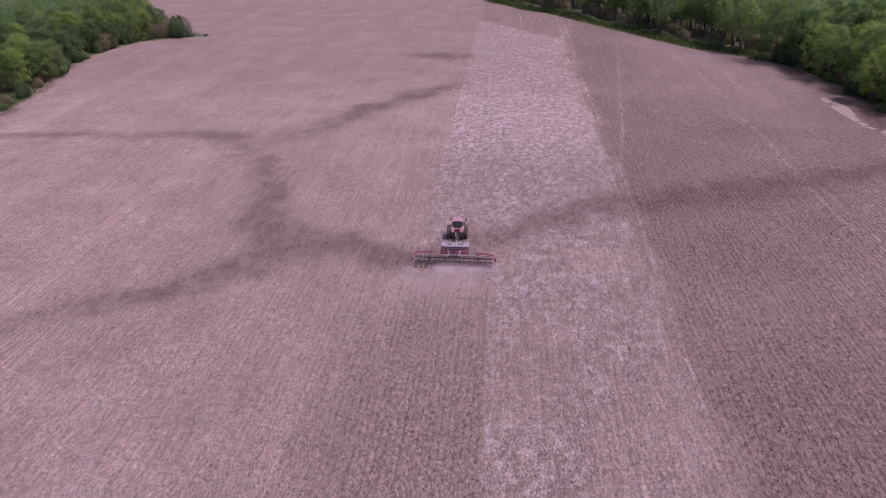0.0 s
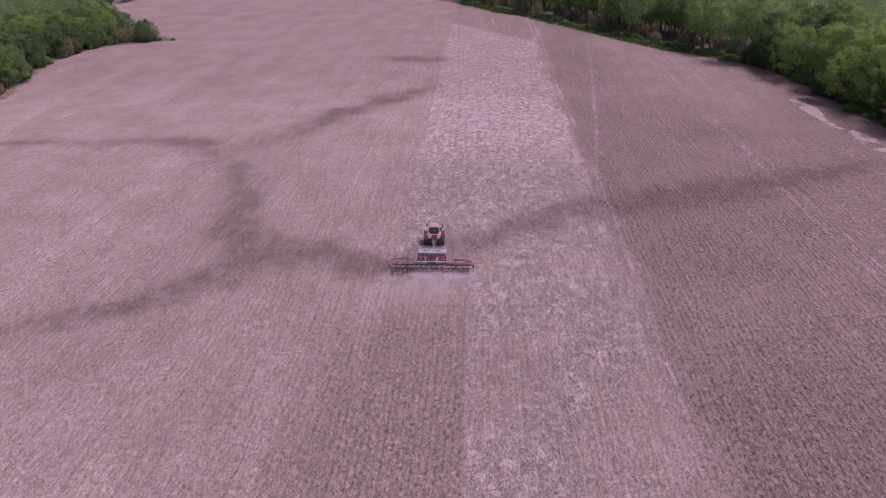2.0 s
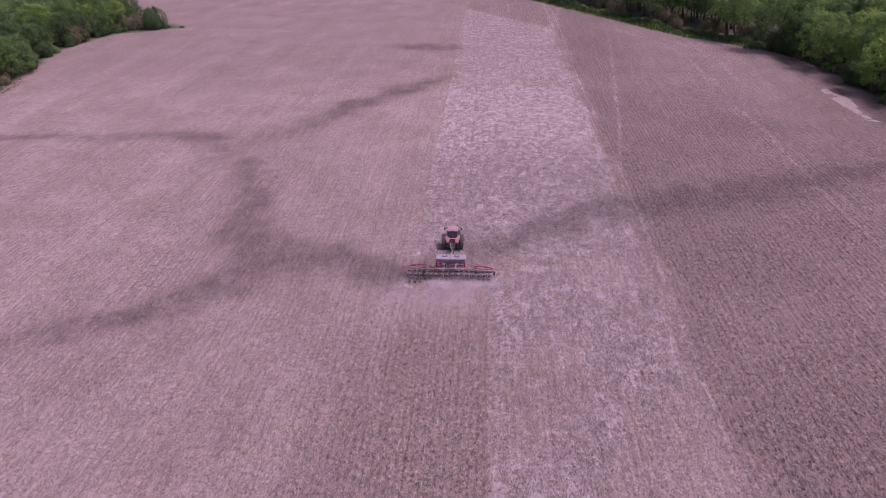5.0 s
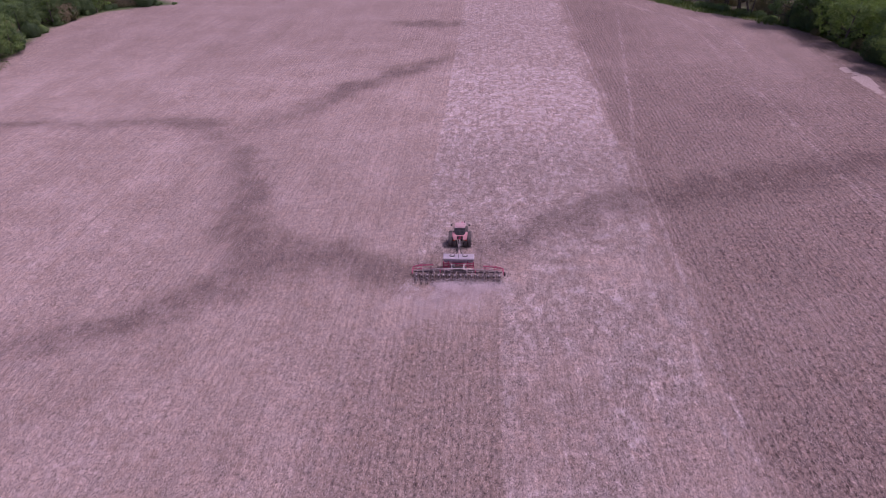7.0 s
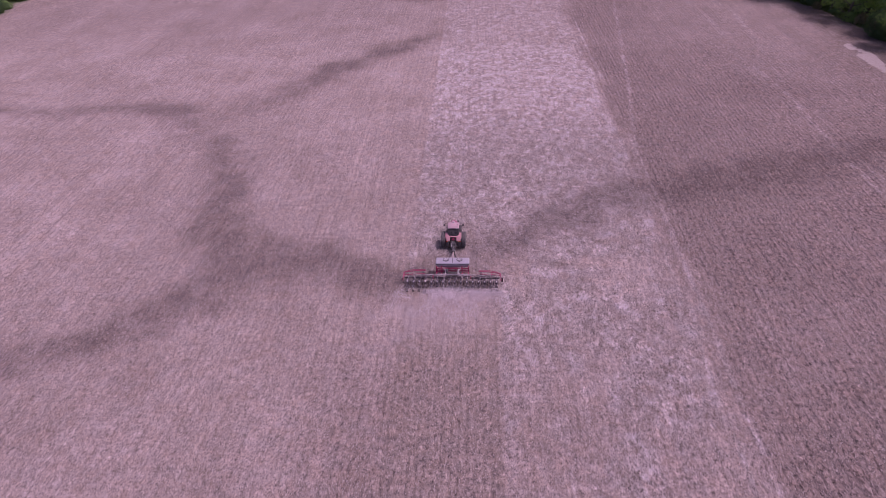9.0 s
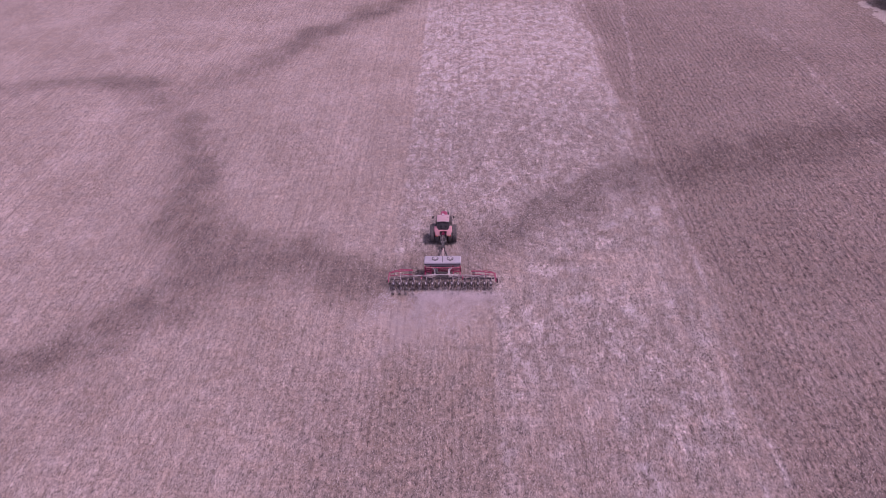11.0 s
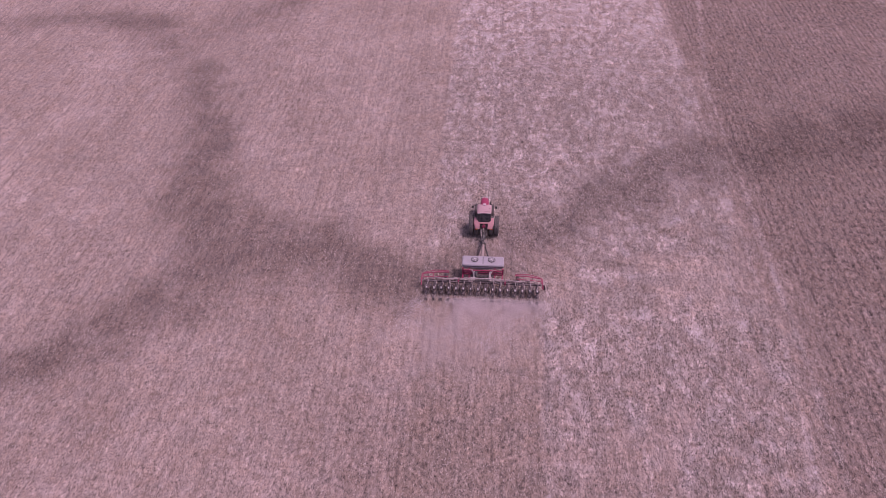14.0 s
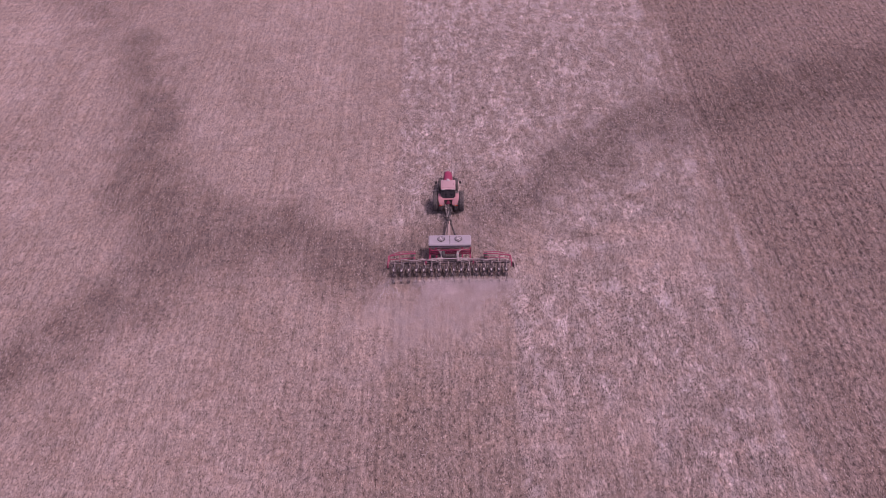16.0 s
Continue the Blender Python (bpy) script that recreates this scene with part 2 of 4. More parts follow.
# ---- mesh helpers ----
def part(name, bm, material, parent=None, label="", place=None):
    """Links a bmesh, or a mesh, as one object under a thing or a part."""
    if isinstance(bm, bmesh.types.BMesh):
        me = bpy.data.meshes.new(name)
        bmesh.ops.recalc_face_normals(bm, faces=bm.faces)
        bm.to_mesh(me)
        bm.free()
        me.materials.append(material)
    else:
        me = bm
    ob = new(name, me)
    ob.parent = parent
    if place is not None:
        ob.matrix_basis = place
    if label:
        tagged(ob, label)
    return ob


def smooth(ob):
    for p in ob.data.polygons:
        p.use_smooth = True
    return ob


def mesh_of(name, bm, material):
    me = bpy.data.meshes.new(name)
    bmesh.ops.recalc_face_normals(bm, faces=bm.faces)
    bm.to_mesh(me)
    bm.free()
    me.materials.append(material)
    return me


def box(bm, c, s, bevel=0.0, turn=None, segments=2):
    """A box with centre c and size s, bevelled, turned by a matrix."""
    m = Matrix.Translation(c) @ (turn or Matrix.Identity(4)) @ Matrix.Diagonal((*s, 1))
    vs = bmesh.ops.create_cube(bm, size=1, matrix=m)["verts"]
    if bevel:
        es = list({e for v in vs for e in v.link_edges})
        bmesh.ops.bevel(bm, geom=es, offset=bevel, segments=segments, affect="EDGES", profile=0.5)
    return bm


def loft(bm, rings, caps=True):
    """Joins rings of points of one length into a skin."""
    made = [[bm.verts.new(p) for p in ring] for ring in rings]
    k = len(made[0])
    for a, b in zip(made, made[1:]):
        for i in range(k):
            bm.faces.new((a[i], a[(i + 1) % k], b[(i + 1) % k], b[i]))
    if caps:
        bm.faces.new(made[0][::-1])
        bm.faces.new(made[-1])
    return bm


def tube(bm, pts, r, sides=8):
    """A round pipe through points; r is one radius or one for each point."""
    pts = [Vector(p) for p in pts]
    rs = r if isinstance(r, (list, tuple)) else [r] * len(pts)
    rings = []
    for i, p in enumerate(pts):
        way = (pts[min(i + 1, len(pts) - 1)] - pts[max(i - 1, 0)]).normalized()
        side = way.orthogonal().normalized() if not rings else (side - way * side.dot(way)).normalized()
        up = way.cross(side)
        rings.append([p + rs[i] * (math.cos(a) * side + math.sin(a) * up) for a in (2 * math.pi * k / sides for k in range(sides))])
    return loft(bm, rings)


def arc(p, q, lift, k=10, sway=(0, 0, 0)):
    """Points of a hanging or arching line from p to q."""
    p, q, sway = Vector(p), Vector(q), Vector(sway)
    return [p.lerp(q, i / k) + (Vector((0, 0, lift)) + sway) * 4 * (i / k) * (1 - i / k) for i in range(k + 1)]


def turned(bm, profile, steps=32, closed=True):
    """Turns a profile of (radius, x) about the x axis."""
    rings = []
    for k in range(steps):
        a = 2 * math.pi * k / steps
        rings.append([bm.verts.new((x, r * math.cos(a), r * math.sin(a))) for r, x in profile])
    for k in range(steps):
        a, b = rings[k], rings[(k + 1) % steps]
        n = len(profile)
        for i in range(n if closed else n - 1):
            j = (i + 1) % n
            bm.faces.new((a[i], a[j], b[j], b[i]))
    return bm


def tyre_mesh(name, r, w, inner, lugs):
    bm = bmesh.new()
    h = w / 2
    turned(bm, [(inner, -h * 0.8), (inner + (r - inner) * 0.5, -h), (r * 0.95, -h * 0.92), (r * 0.985, -h * 0.6), (r * 0.985, h * 0.6),
                (r * 0.95, h * 0.92), (inner + (r - inner) * 0.5, h), (inner, h * 0.8)], 40)
    for k in range(lugs):
        for side in (-1, 1):
            a = 2 * math.pi * (k + (0.5 if side > 0 else 0)) / lugs
            m = Matrix.Rotation(a, 4, "X") @ Matrix.Translation((side * h * 0.48, 0, r * 0.985)) @ Matrix.Rotation(side * 0.7, 4, "Z")
            bmesh.ops.create_cube(bm, size=1, matrix=m @ Matrix.Diagonal((h * 1.1, r * 0.06, r * 0.075, 1)))
    return mesh_of(name, bm, RUBBER)


def rim_mesh(name, r, w, material):
    bm = bmesh.new()
    h = w / 2
    turned(bm, [(0.02, -h * 0.15), (r * 0.35, -h * 0.2), (r * 0.8, -h * 0.35), (r * 0.97, -h * 0.85), (r * 1.0, -h * 0.85), (r * 1.0, h * 0.85),
                (r * 0.97, h * 0.85), (r * 0.8, h * 0.1), (r * 0.35, h * 0.12), (0.02, h * 0.12)], 32)
    for k in range(8):
        a = 2 * math.pi * k / 8
        for s in (-1, 1):
            bmesh.ops.create_cone(bm, cap_ends=True, segments=6, radius1=r * 0.05, radius2=r * 0.05, depth=w * 0.5,
                                  matrix=Matrix.Translation((0, r * 0.3 * math.cos(a), r * 0.3 * math.sin(a))) @ Matrix.Rotation(radians(90), 4, "Y"))
    return mesh_of(name, bm, material)


# ---- smooth random fields over the plan ----
def lattice(x, y, cell, seed):
    """Value noise between 0 and 1."""
    table = np.random.default_rng(seed).random((257, 257))
    u, v = np.asarray(x, float) / cell + 1000.37, np.asarray(y, float) / cell + 1000.71
    i, j = np.floor(u).astype(int), np.floor(v).astype(int)
    fu, fv = u - i, v - j
    fu, fv = fu * fu * (3 - 2 * fu), fv * fv * (3 - 2 * fv)
    i0, j0, i1, j1 = i % 256, j % 256, (i + 1) % 256, (j + 1) % 256
    return (table[i0, j0] * (1 - fu) + table[i1, j0] * fu) * (1 - fv) + (table[i0, j1] * (1 - fu) + table[i1, j1] * fu) * fv


def clouds(x, y, cell, seed):
    return 0.55 * lattice(x, y, cell, seed) + 0.3 * lattice(x, y, cell / 2.1, seed + 1) + 0.15 * lattice(x, y, cell / 4.3, seed + 2)


def step(a, b, v):
    t = np.clip((v - a) / (b - a), 0, 1)
    return t * t * (3 - 2 * t)


def along_line(x, y, line, grow=1.0):
    """How near (0 to 1) places lie to a line of (x, y, half width, strength)."""
    best = np.zeros(np.broadcast(x, y).shape)
    for (xa, ya, wa, sa), (xb, yb, wb, sb) in zip(line, line[1:]):
        dx, dy = xb - xa, yb - ya
        t = np.clip(((x - xa) * dx + (y - ya) * dy) / (dx * dx + dy * dy), 0, 1)
        far = np.hypot(x - xa - t * dx, y - ya - t * dy) / (wa + t * (wb - wa)) / grow
        best = np.maximum(best, (sa + t * (sb - sa)) * np.exp(-(far ** 2)))
    return best


SWALE = [(-66, -24, 3.0, 0.45), (-54, -17.8, 3.2, 0.6), (-45, -12.2, 3.4, 0.7), (-37.5, -8, 3.8, 0.75), (-31, -2.8, 4.6, 0.8), (-28.5, 3.5, 5.6, 0.85), (-25, 5.2, 5.8, 0.95),
         (-18, 5.2, 5.0, 1.0), (-12, 2.6, 4.2, 1.0), (-7, 1.0, 3.8, 0.95), (-1, 2.6, 3.6, 0.95), (3.7, 6.5, 3.6, 1.0), (8, 10.2, 3.7, 1.0), (13, 14.3, 3.9, 1.0),
         (20, 20.3, 4.0, 0.9), (27, 23.2, 4.6, 0.95), (36, 24.8, 5.4, 0.9), (45, 28.4, 6.0, 0.85), (57, 32.8, 5.6, 0.75), (70, 38, 4.8, 0.75), (84, 44, 4.0, 0.6)]
SWALE_BEND = [(-30, 6, 4.6, 0.85), (-34, 13.5, 4.4, 0.8), (-36.3, 22, 4.0, 0.85), (-38.3, 30, 4.0, 0.8), (-42.5, 39.5, 4.2, 0.6), (-50, 48, 4.8, 0.55), (-58, 55.5, 4.6, 0.8), (-66, 57.5, 3.6, 0.6),
              (-83, 55.5, 3.0, 0.5), (-98, 56, 3.0, 0.6), (-122, 52, 3.0, 0.6)]
SWALE_FAR = [(-46, 50, 6.0, 0.35), (-38, 62, 6.0, 0.5), (-31.5, 73, 5.0, 0.8), (-28, 80.5, 4.4, 1.0), (-23.5, 87.5, 3.6, 0.7), (-16.5, 93, 4.0, 0.95), (-11.5, 98.5, 3.8, 0.8), (-6, 106, 4, 0.4)]
SWALE_END = [(-32, 146, 5, 0.2), (-20, 143, 5, 0.75), (-7, 142, 5, 0.7), (-1, 141, 5, 0.2)]
WHEEL_TRACKS = [[(60.5, 95, 0.6, 0.4), (63.5, 76, 0.6, 0.8), (64.5, 60, 0.5, 0.8), (63.2, 40, 0.5, 1.0), (63.0, 20, 0.5, 1.0), (63.4, 7, 0.5, 1.0), (64.2, -6, 0.5, 0.8)],
                [(52, 118, 0.4, 0.3), (56.5, 96, 0.35, 0.5), (59.6, 74, 0.35, 0.5), (60.8, 58, 0.35, 0.3)], [(55, 120, 0.4, 0.3), (58.8, 98, 0.35, 0.5), (61.8, 76, 0.35, 0.5), (62.8, 60, 0.35, 0.3)],
                [(65.4, 40, 0.4, 0.9), (65.2, 20, 0.4, 0.9), (65.6, 7, 0.4, 0.9), (66.4, -6, 0.4, 0.6)],
                [(-104, 174, 1.0, 0.9), (-80, 171.5, 1.2, 0.7), (-55, 167, 1.2, 0.5)],
                [(46, 160, 0.5, 0.9), (34.2, 66, 0.4, 1.0), (26.6, 15, 0.35, 1.0), (20.5, -37, 0.35, 1.0)], [(26, 58, 0.3, 0.3), (20.9, 4, 0.3, 0.7), (16.7, -40, 0.3, 0.8)],
                [(41, 208, 1.6, 0.7), (58, 187, 1.8, 0.8), (70, 163, 1.8, 0.9), (82, 143, 2.0, 0.9), (90.5, 116, 1.6, 0.7)], [(50, 169, 0.8, 0.8), (61.7, 146, 0.7, 1.0), (64.5, 121, 0.6, 1.0), (63.8, 97, 0.5, 0.6)],
                [(62, 156, 0.8, 0.9), (70, 138, 0.7, 1.2), (72.6, 122, 0.6, 1.2), (70.8, 100, 0.5, 0.8), (66.8, 74, 0.5, 0.4)], [(36, 228, 1.0, 0.9), (28.3, 183, 0.9, 1.0), (19, 142, 0.7, 0.8), (13.4, 119, 0.6, 0.8)]]
STRIP_L, STRIP_B, STRIP_R = -5.75, 5.75, 27.3
LEFT_WOOD = [(-112, 30), (-119.5, 56), (-124, 66), (-126, 83), (-129.5, 99), (-137.5, 123), (-140, 142), (-138, 156), (-134, 165), (-124, 173), (-113, 176.5), (-109, 177.5)]
RIGHT_WOOD = [(-190, 560), (-60, 350), (-8, 275), (6, 255), (14, 241), (26, 229), (36.5, 210), (46, 195), (55, 181), (62.5, 167), (70, 155), (78.5, 148), (86, 137), (93, 124), (96.5, 104), (96.5, 88), (97.5, 70), (99, 50), (98, 20)]


def field_values(x, y):
    """What covers the field at places of the plan."""
    wob = (clouds(x, y, 5, 11) - 0.5) * 5
    wx, wy = x + wob, y + (clouds(x, y, 5, 17) - 0.5) * 5
    moist_or_shade = np.maximum.reduce([along_line(wx, wy, s, 1.1) for s in (SWALE, SWALE_BEND, SWALE_FAR, SWALE_END)])
    moist_or_shade = step(0.0, 1.0, moist_or_shade * (0.55 + 0.9 * clouds(x, y, 3.0, 23)))
    ragged = (lattice(x, y, 1.3, 31) - 0.5) * 0.7
    ex = x + ragged
    end = 214 - (x + 6) * 1.27
    ahead = step(STRIP_L - 0.35, STRIP_L + 0.35, ex) * step(0.2, 1.0, y)
    behind = step(STRIP_B - 0.3, STRIP_B + 0.3, ex) * step(1.0, 0.2, y)
    right = step(STRIP_R + 1.0, STRIP_R - 1.0, x + (clouds(x, y * 0.4, 3.5, 37) - 0.5) * 7)
    residue = np.maximum(ahead, behind) * right * step(end + 2, end - 2, y)
    level = 0.36 + 0.38 * step(98, 88, y + ragged * 4)
    level = level * np.where(y > 6, 0.76 + 0.4 * clouds(x, y * 0.5, 5, 41), 0.02 + 0.85 * step(0.3, 0.72, clouds(x, y * 0.5, 5, 41))) * (1 - 0.25 * step(15, 24, x) * step(60, 30, y))
    level = level + 0.36 * step(0.55, 0.75, clouds(x, y, 6, 47)) * step(-30, -46, y)
    residue = np.clip(residue * level, 0, 1)
    for tx, w, seed in ((27.5, 0.3, 51), (29.6, 0.3, 52), (12.0, 0.3, 53), (14.2, 0.3, 55)):
        track = np.exp(-(((x - tx - 0.4 * np.sin(y / 23.0)) / w) ** 2)) * step(0.3, 0.6, lattice(x * 0, y, 24, seed))
        residue = np.maximum(residue, 0.5 * track * (0.5 + lattice(x, y, 2.5, seed + 40)))
    for line in WHEEL_TRACKS:
        residue = residue + 0.3 * (1 - residue) * along_line(x, y, line) * (0.4 + lattice(x, y, 6, 57))
    fresh = step(STRIP_L - 0.2, STRIP_L + 0.2, ex) * step(STRIP_B + 0.2, STRIP_B - 0.2, ex) * step(0.5, -0.5, y)
    puff = clouds(x * 1.3, y * 0.7, 3.2, 61)
    dusty = step(-6.6, -3.4, x + 2.4 * (puff - 0.5)) * step(6.4, 3.6, x + 2.4 * (puff - 0.5)) * step(-13 + 7 * puff, -1.5, y) * step(-0.6, -1.4, y) * step(0.2, 0.62, puff)
    dusty = np.maximum(dusty, 0.45 * np.exp(-(((x - 1) / 2.8) ** 2)) * step(2.2, 3.5, y) * step(8.5, 6.5, y))
    # haze of airborne dust, painted into the ground colour
    haze = np.exp(-(((x + 3.5) / 6.0) ** 2) - ((y + 5.5 - 0.2 * x) / 3.6) ** 2) * step(0.36, 0.62, clouds(x, y, 4.6, 63))
    dusty = np.clip(np.maximum(dusty, 0.9 * haze), 0, 1)
    moist_or_shade = moist_or_shade * (1 - 0.4 * dusty) * (1 - 0.1 * fresh)
    brown = step(25.5, np.where(y < 4, 34.0, 32.0), x + (clouds(x, y * 0.4, 3.5, 37) - 0.5) * 7) * (0.6 + 0.5 * clouds(x, y, 16, 73)) * (1 + 0.3 * step(-15, -40, y))
    brown = np.maximum(brown, 0.55 * step(end - 3, end + 3, y) * step(-9, -4, x))
    brown = np.maximum(brown, 0.5 * step(-24, 0, x) * step(6.2, 5.4, ex) * step(-6, -16, y) * (1 + 0.3 * step(-20, -38, y)))
    brown = np.maximum(brown, 0.3 * step(5.4, 6.2, ex) * step(28, 24, x) * step(0, -25, y))
    brown = brown * (1 - 0.45 * step(60, 105, y) * step(40, 60, x))
    brown = np.maximum(brown, 0.3 * step(70, 130, y) * step(60, 40, x))
    return residue, moist_or_shade, fresh, dusty, np.clip(brown, 0, 1)


def inside(x, y, line, side):
    """Distance past a wood's edge, into the wood: its edge runs up the plan."""
    pts = np.array(line, float)
    best, sign = np.full(np.broadcast(x, y).shape, 1e9), np.zeros(np.broadcast(x, y).shape)
    for (xa, ya), (xb, yb) in zip(pts, pts[1:]):
        dx, dy = xb - xa, yb - ya
        t = np.clip(((x - xa) * dx + (y - ya) * dy) / (dx * dx + dy * dy), 0, 1)
        d = np.hypot(x - xa - t * dx, y - ya - t * dy)
        s = np.sign((x - xa) * dy - (y - ya) * dx) * side
        sign = np.where(d < best, s, sign)
        best = np.minimum(best, d)
    return best * sign


# ---- ground ----
def spread(lo, hi, stepping, *fine):
    out = list(np.arange(lo, hi, stepping))
    for c in fine:
        out += list(np.arange(c - 1.0, c + 1.01, 0.25))
    return out


def ground_height(x, y):
    return 0.10 * (clouds(x, y, 22, 81) - 0.5) * step(9, 16, np.hypot(x, y - 5)) + 0.02 * (lattice(x, y, 1.1, 83) - 0.5)


def build_ground():
    xs = spread(-60, -8, 0.8) + spread(-8, 50, 0.4, STRIP_L, STRIP_B) + spread(50, 76, 0.5) + spread(76, 98, 1.0) + list(np.arange(-200, -60, 2.0)) + list(np.arange(98, 150, 2.0))
    xs += [-2600, -1400, -800, -500, -360, -280, -230, 170, 210, 280, 400, 600, 1100, 2600]
    ys = spread(-75, 105, 0.8, 0.6) + list(np.arange(-110, -75, 3.0)) + list(np.arange(105, 180, 1.0)) + list(np.arange(180, 290, 2.0))
    ys += [-2600, -1200, -600, -300, -180, 300, 330, 380, 460, 600, 900, 1500, 2600]
    xs, ys = np.unique(np.round(xs, 3)), np.unique(np.round(ys, 3))
    gx, gy = np.meshgrid(xs, ys)
    nx, ny = len(xs), len(ys)
    co = np.stack([gx, gy, ground_height(gx, gy)], -1).reshape(-1, 3)
    i = (np.arange(ny - 1)[:, None] * nx + np.arange(nx - 1)).ravel()
    faces = np.stack([i, i + 1, i + nx + 1, i + nx], 1)
    me = bpy.data.meshes.new("ground")
    me.vertices.add(len(co))
    me.vertices.foreach_set("co", co.ravel())
    me.loops.add(faces.size)
    me.loops.foreach_set("vertex_index", faces.ravel().astype(np.int32))
    me.polygons.add(len(faces))
    me.polygons.foreach_set("loop_start", np.arange(0, faces.size, 4, dtype=np.int32))
    me.update(calc_edges=True)
    x, y = co[:, 0], co[:, 1]
    residue, moist_or_shade, fresh, dusty, brown = field_values(x, y)
    left = inside(x, y, LEFT_WOOD, -1) * 1.0
    right = inside(x, y, RIGHT_WOOD, -1) * 1.0
    wob = (clouds(x, y, 6, 91) - 0.5) * 5
    in_left = step(1, 4, left + wob) * step(26, 32, y) * step(4, -2, y - 200 - (-x - 140) * 0.9) * step(-100, -110, x)
    in_right = step(-1, 2, right + wob - 3.5 * step(150, 130, y)) * step(-110, -90, x) * step(900, 700, y)
    green = np.clip(in_left + in_right, 0, 1)
    litter = np.where(y > 145, step(8, 12, np.maximum(left, right)), step(5, 11, np.maximum(left, right)))
    sand = along_line(x, y, [(90, 92, 1.6, 0.9), (90.5, 80, 2.4, 1.0), (89.5, 73, 1.2, 0.5), (90.5, 68, 1.6, 0.9), (92.5, 62, 2.0, 0.8), (92, 52, 2.6, 0.9)])
    sand = sand * step(0.3, 0.55, clouds(x, y, 5, 95))
    # tree shadow on the field's margin, painted as darker soil
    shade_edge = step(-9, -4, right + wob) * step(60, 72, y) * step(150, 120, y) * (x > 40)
    moist_or_shade = np.maximum(moist_or_shade, shade_edge * step(0.2, 0.5, clouds(x, y, 7, 97)))
    # shade under the overhanging crowns, painted in the same way
    left_edge_shade = step(-3.5, -0.5, left) * step(-100, -110, x) * step(50, 60, y) * step(165, 150, y)
    moist_or_shade = np.maximum(moist_or_shade, left_edge_shade * step(0.55, 0.68, clouds(x, y, 6, 101)))
    for name, v in (("residue", residue), ("moist_or_shade", moist_or_shade), ("fresh", fresh), ("dusty", dusty), ("brown", brown), ("green", green), ("litter", litter), ("sand", sand)):
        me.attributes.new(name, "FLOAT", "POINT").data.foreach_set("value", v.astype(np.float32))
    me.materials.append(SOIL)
    return tagged(new("ground", me), "pinkish-brown harrowed field with crop residue and dark moist swales", "ground", kind="structure")


build_ground()


def quads_mesh(name, co, material):
    """A mesh of loose quads from an array (n, 4, 3)."""
    n = len(co)
    me = bpy.data.meshes.new(name)
    me.vertices.add(n * 4)
    me.vertices.foreach_set("co", co.astype(np.float32).ravel())
    me.loops.add(n * 4)
    me.loops.foreach_set("vertex_index", np.arange(n * 4, dtype=np.int32))
    me.polygons.add(n)
    me.polygons.foreach_set("loop_start", np.arange(0, n * 4, 4, dtype=np.int32))
    me.update(calc_edges=True)
    me.materials.append(material)
    return me


def leaves_mesh(name, c, long, wide, material):
    """A mesh of loose pointed leaves: centre, half length and half width of each."""
    n = len(c)
    co = np.stack([c - long * 0.7 - wide, c - long * 0.7 + wide, c + long * 1.3], 1)
    me = bpy.data.meshes.new(name)
    me.vertices.add(n * 3)
    me.vertices.foreach_set("co", co.astype(np.float32).ravel())
    me.loops.add(n * 3)
    me.loops.foreach_set("vertex_index", np.arange(n * 3, dtype=np.int32))
    me.polygons.add(n)
    me.polygons.foreach_set("loop_start", np.arange(0, n * 3, 3, dtype=np.int32))
    me.update(calc_edges=True)
    me.materials.append(material)
    return me


def curls_mesh(name, base, way, wide, bend, material):
    """A mesh of curled strips: two pointed halves that meet in a bend."""
    n = len(base)
    m = base + bend
    co = np.stack([base - way / 2, m - wide / 2, m + wide / 2, base + way / 2], 1)
    i = np.arange(n)[:, None] * 4
    faces = np.concatenate([i + [0, 1, 2], i + [1, 3, 2]], 1).reshape(-1, 3)
    me = bpy.data.meshes.new(name)
    me.vertices.add(n * 4)
    me.vertices.foreach_set("co", co.astype(np.float32).ravel())
    me.loops.add(faces.size)
    me.loops.foreach_set("vertex_index", faces.ravel().astype(np.int32))
    me.polygons.add(len(faces))
    me.polygons.foreach_set("loop_start", np.arange(0, faces.size, 3, dtype=np.int32))
    me.update(calc_edges=True)
    me.materials.append(material)
    return me


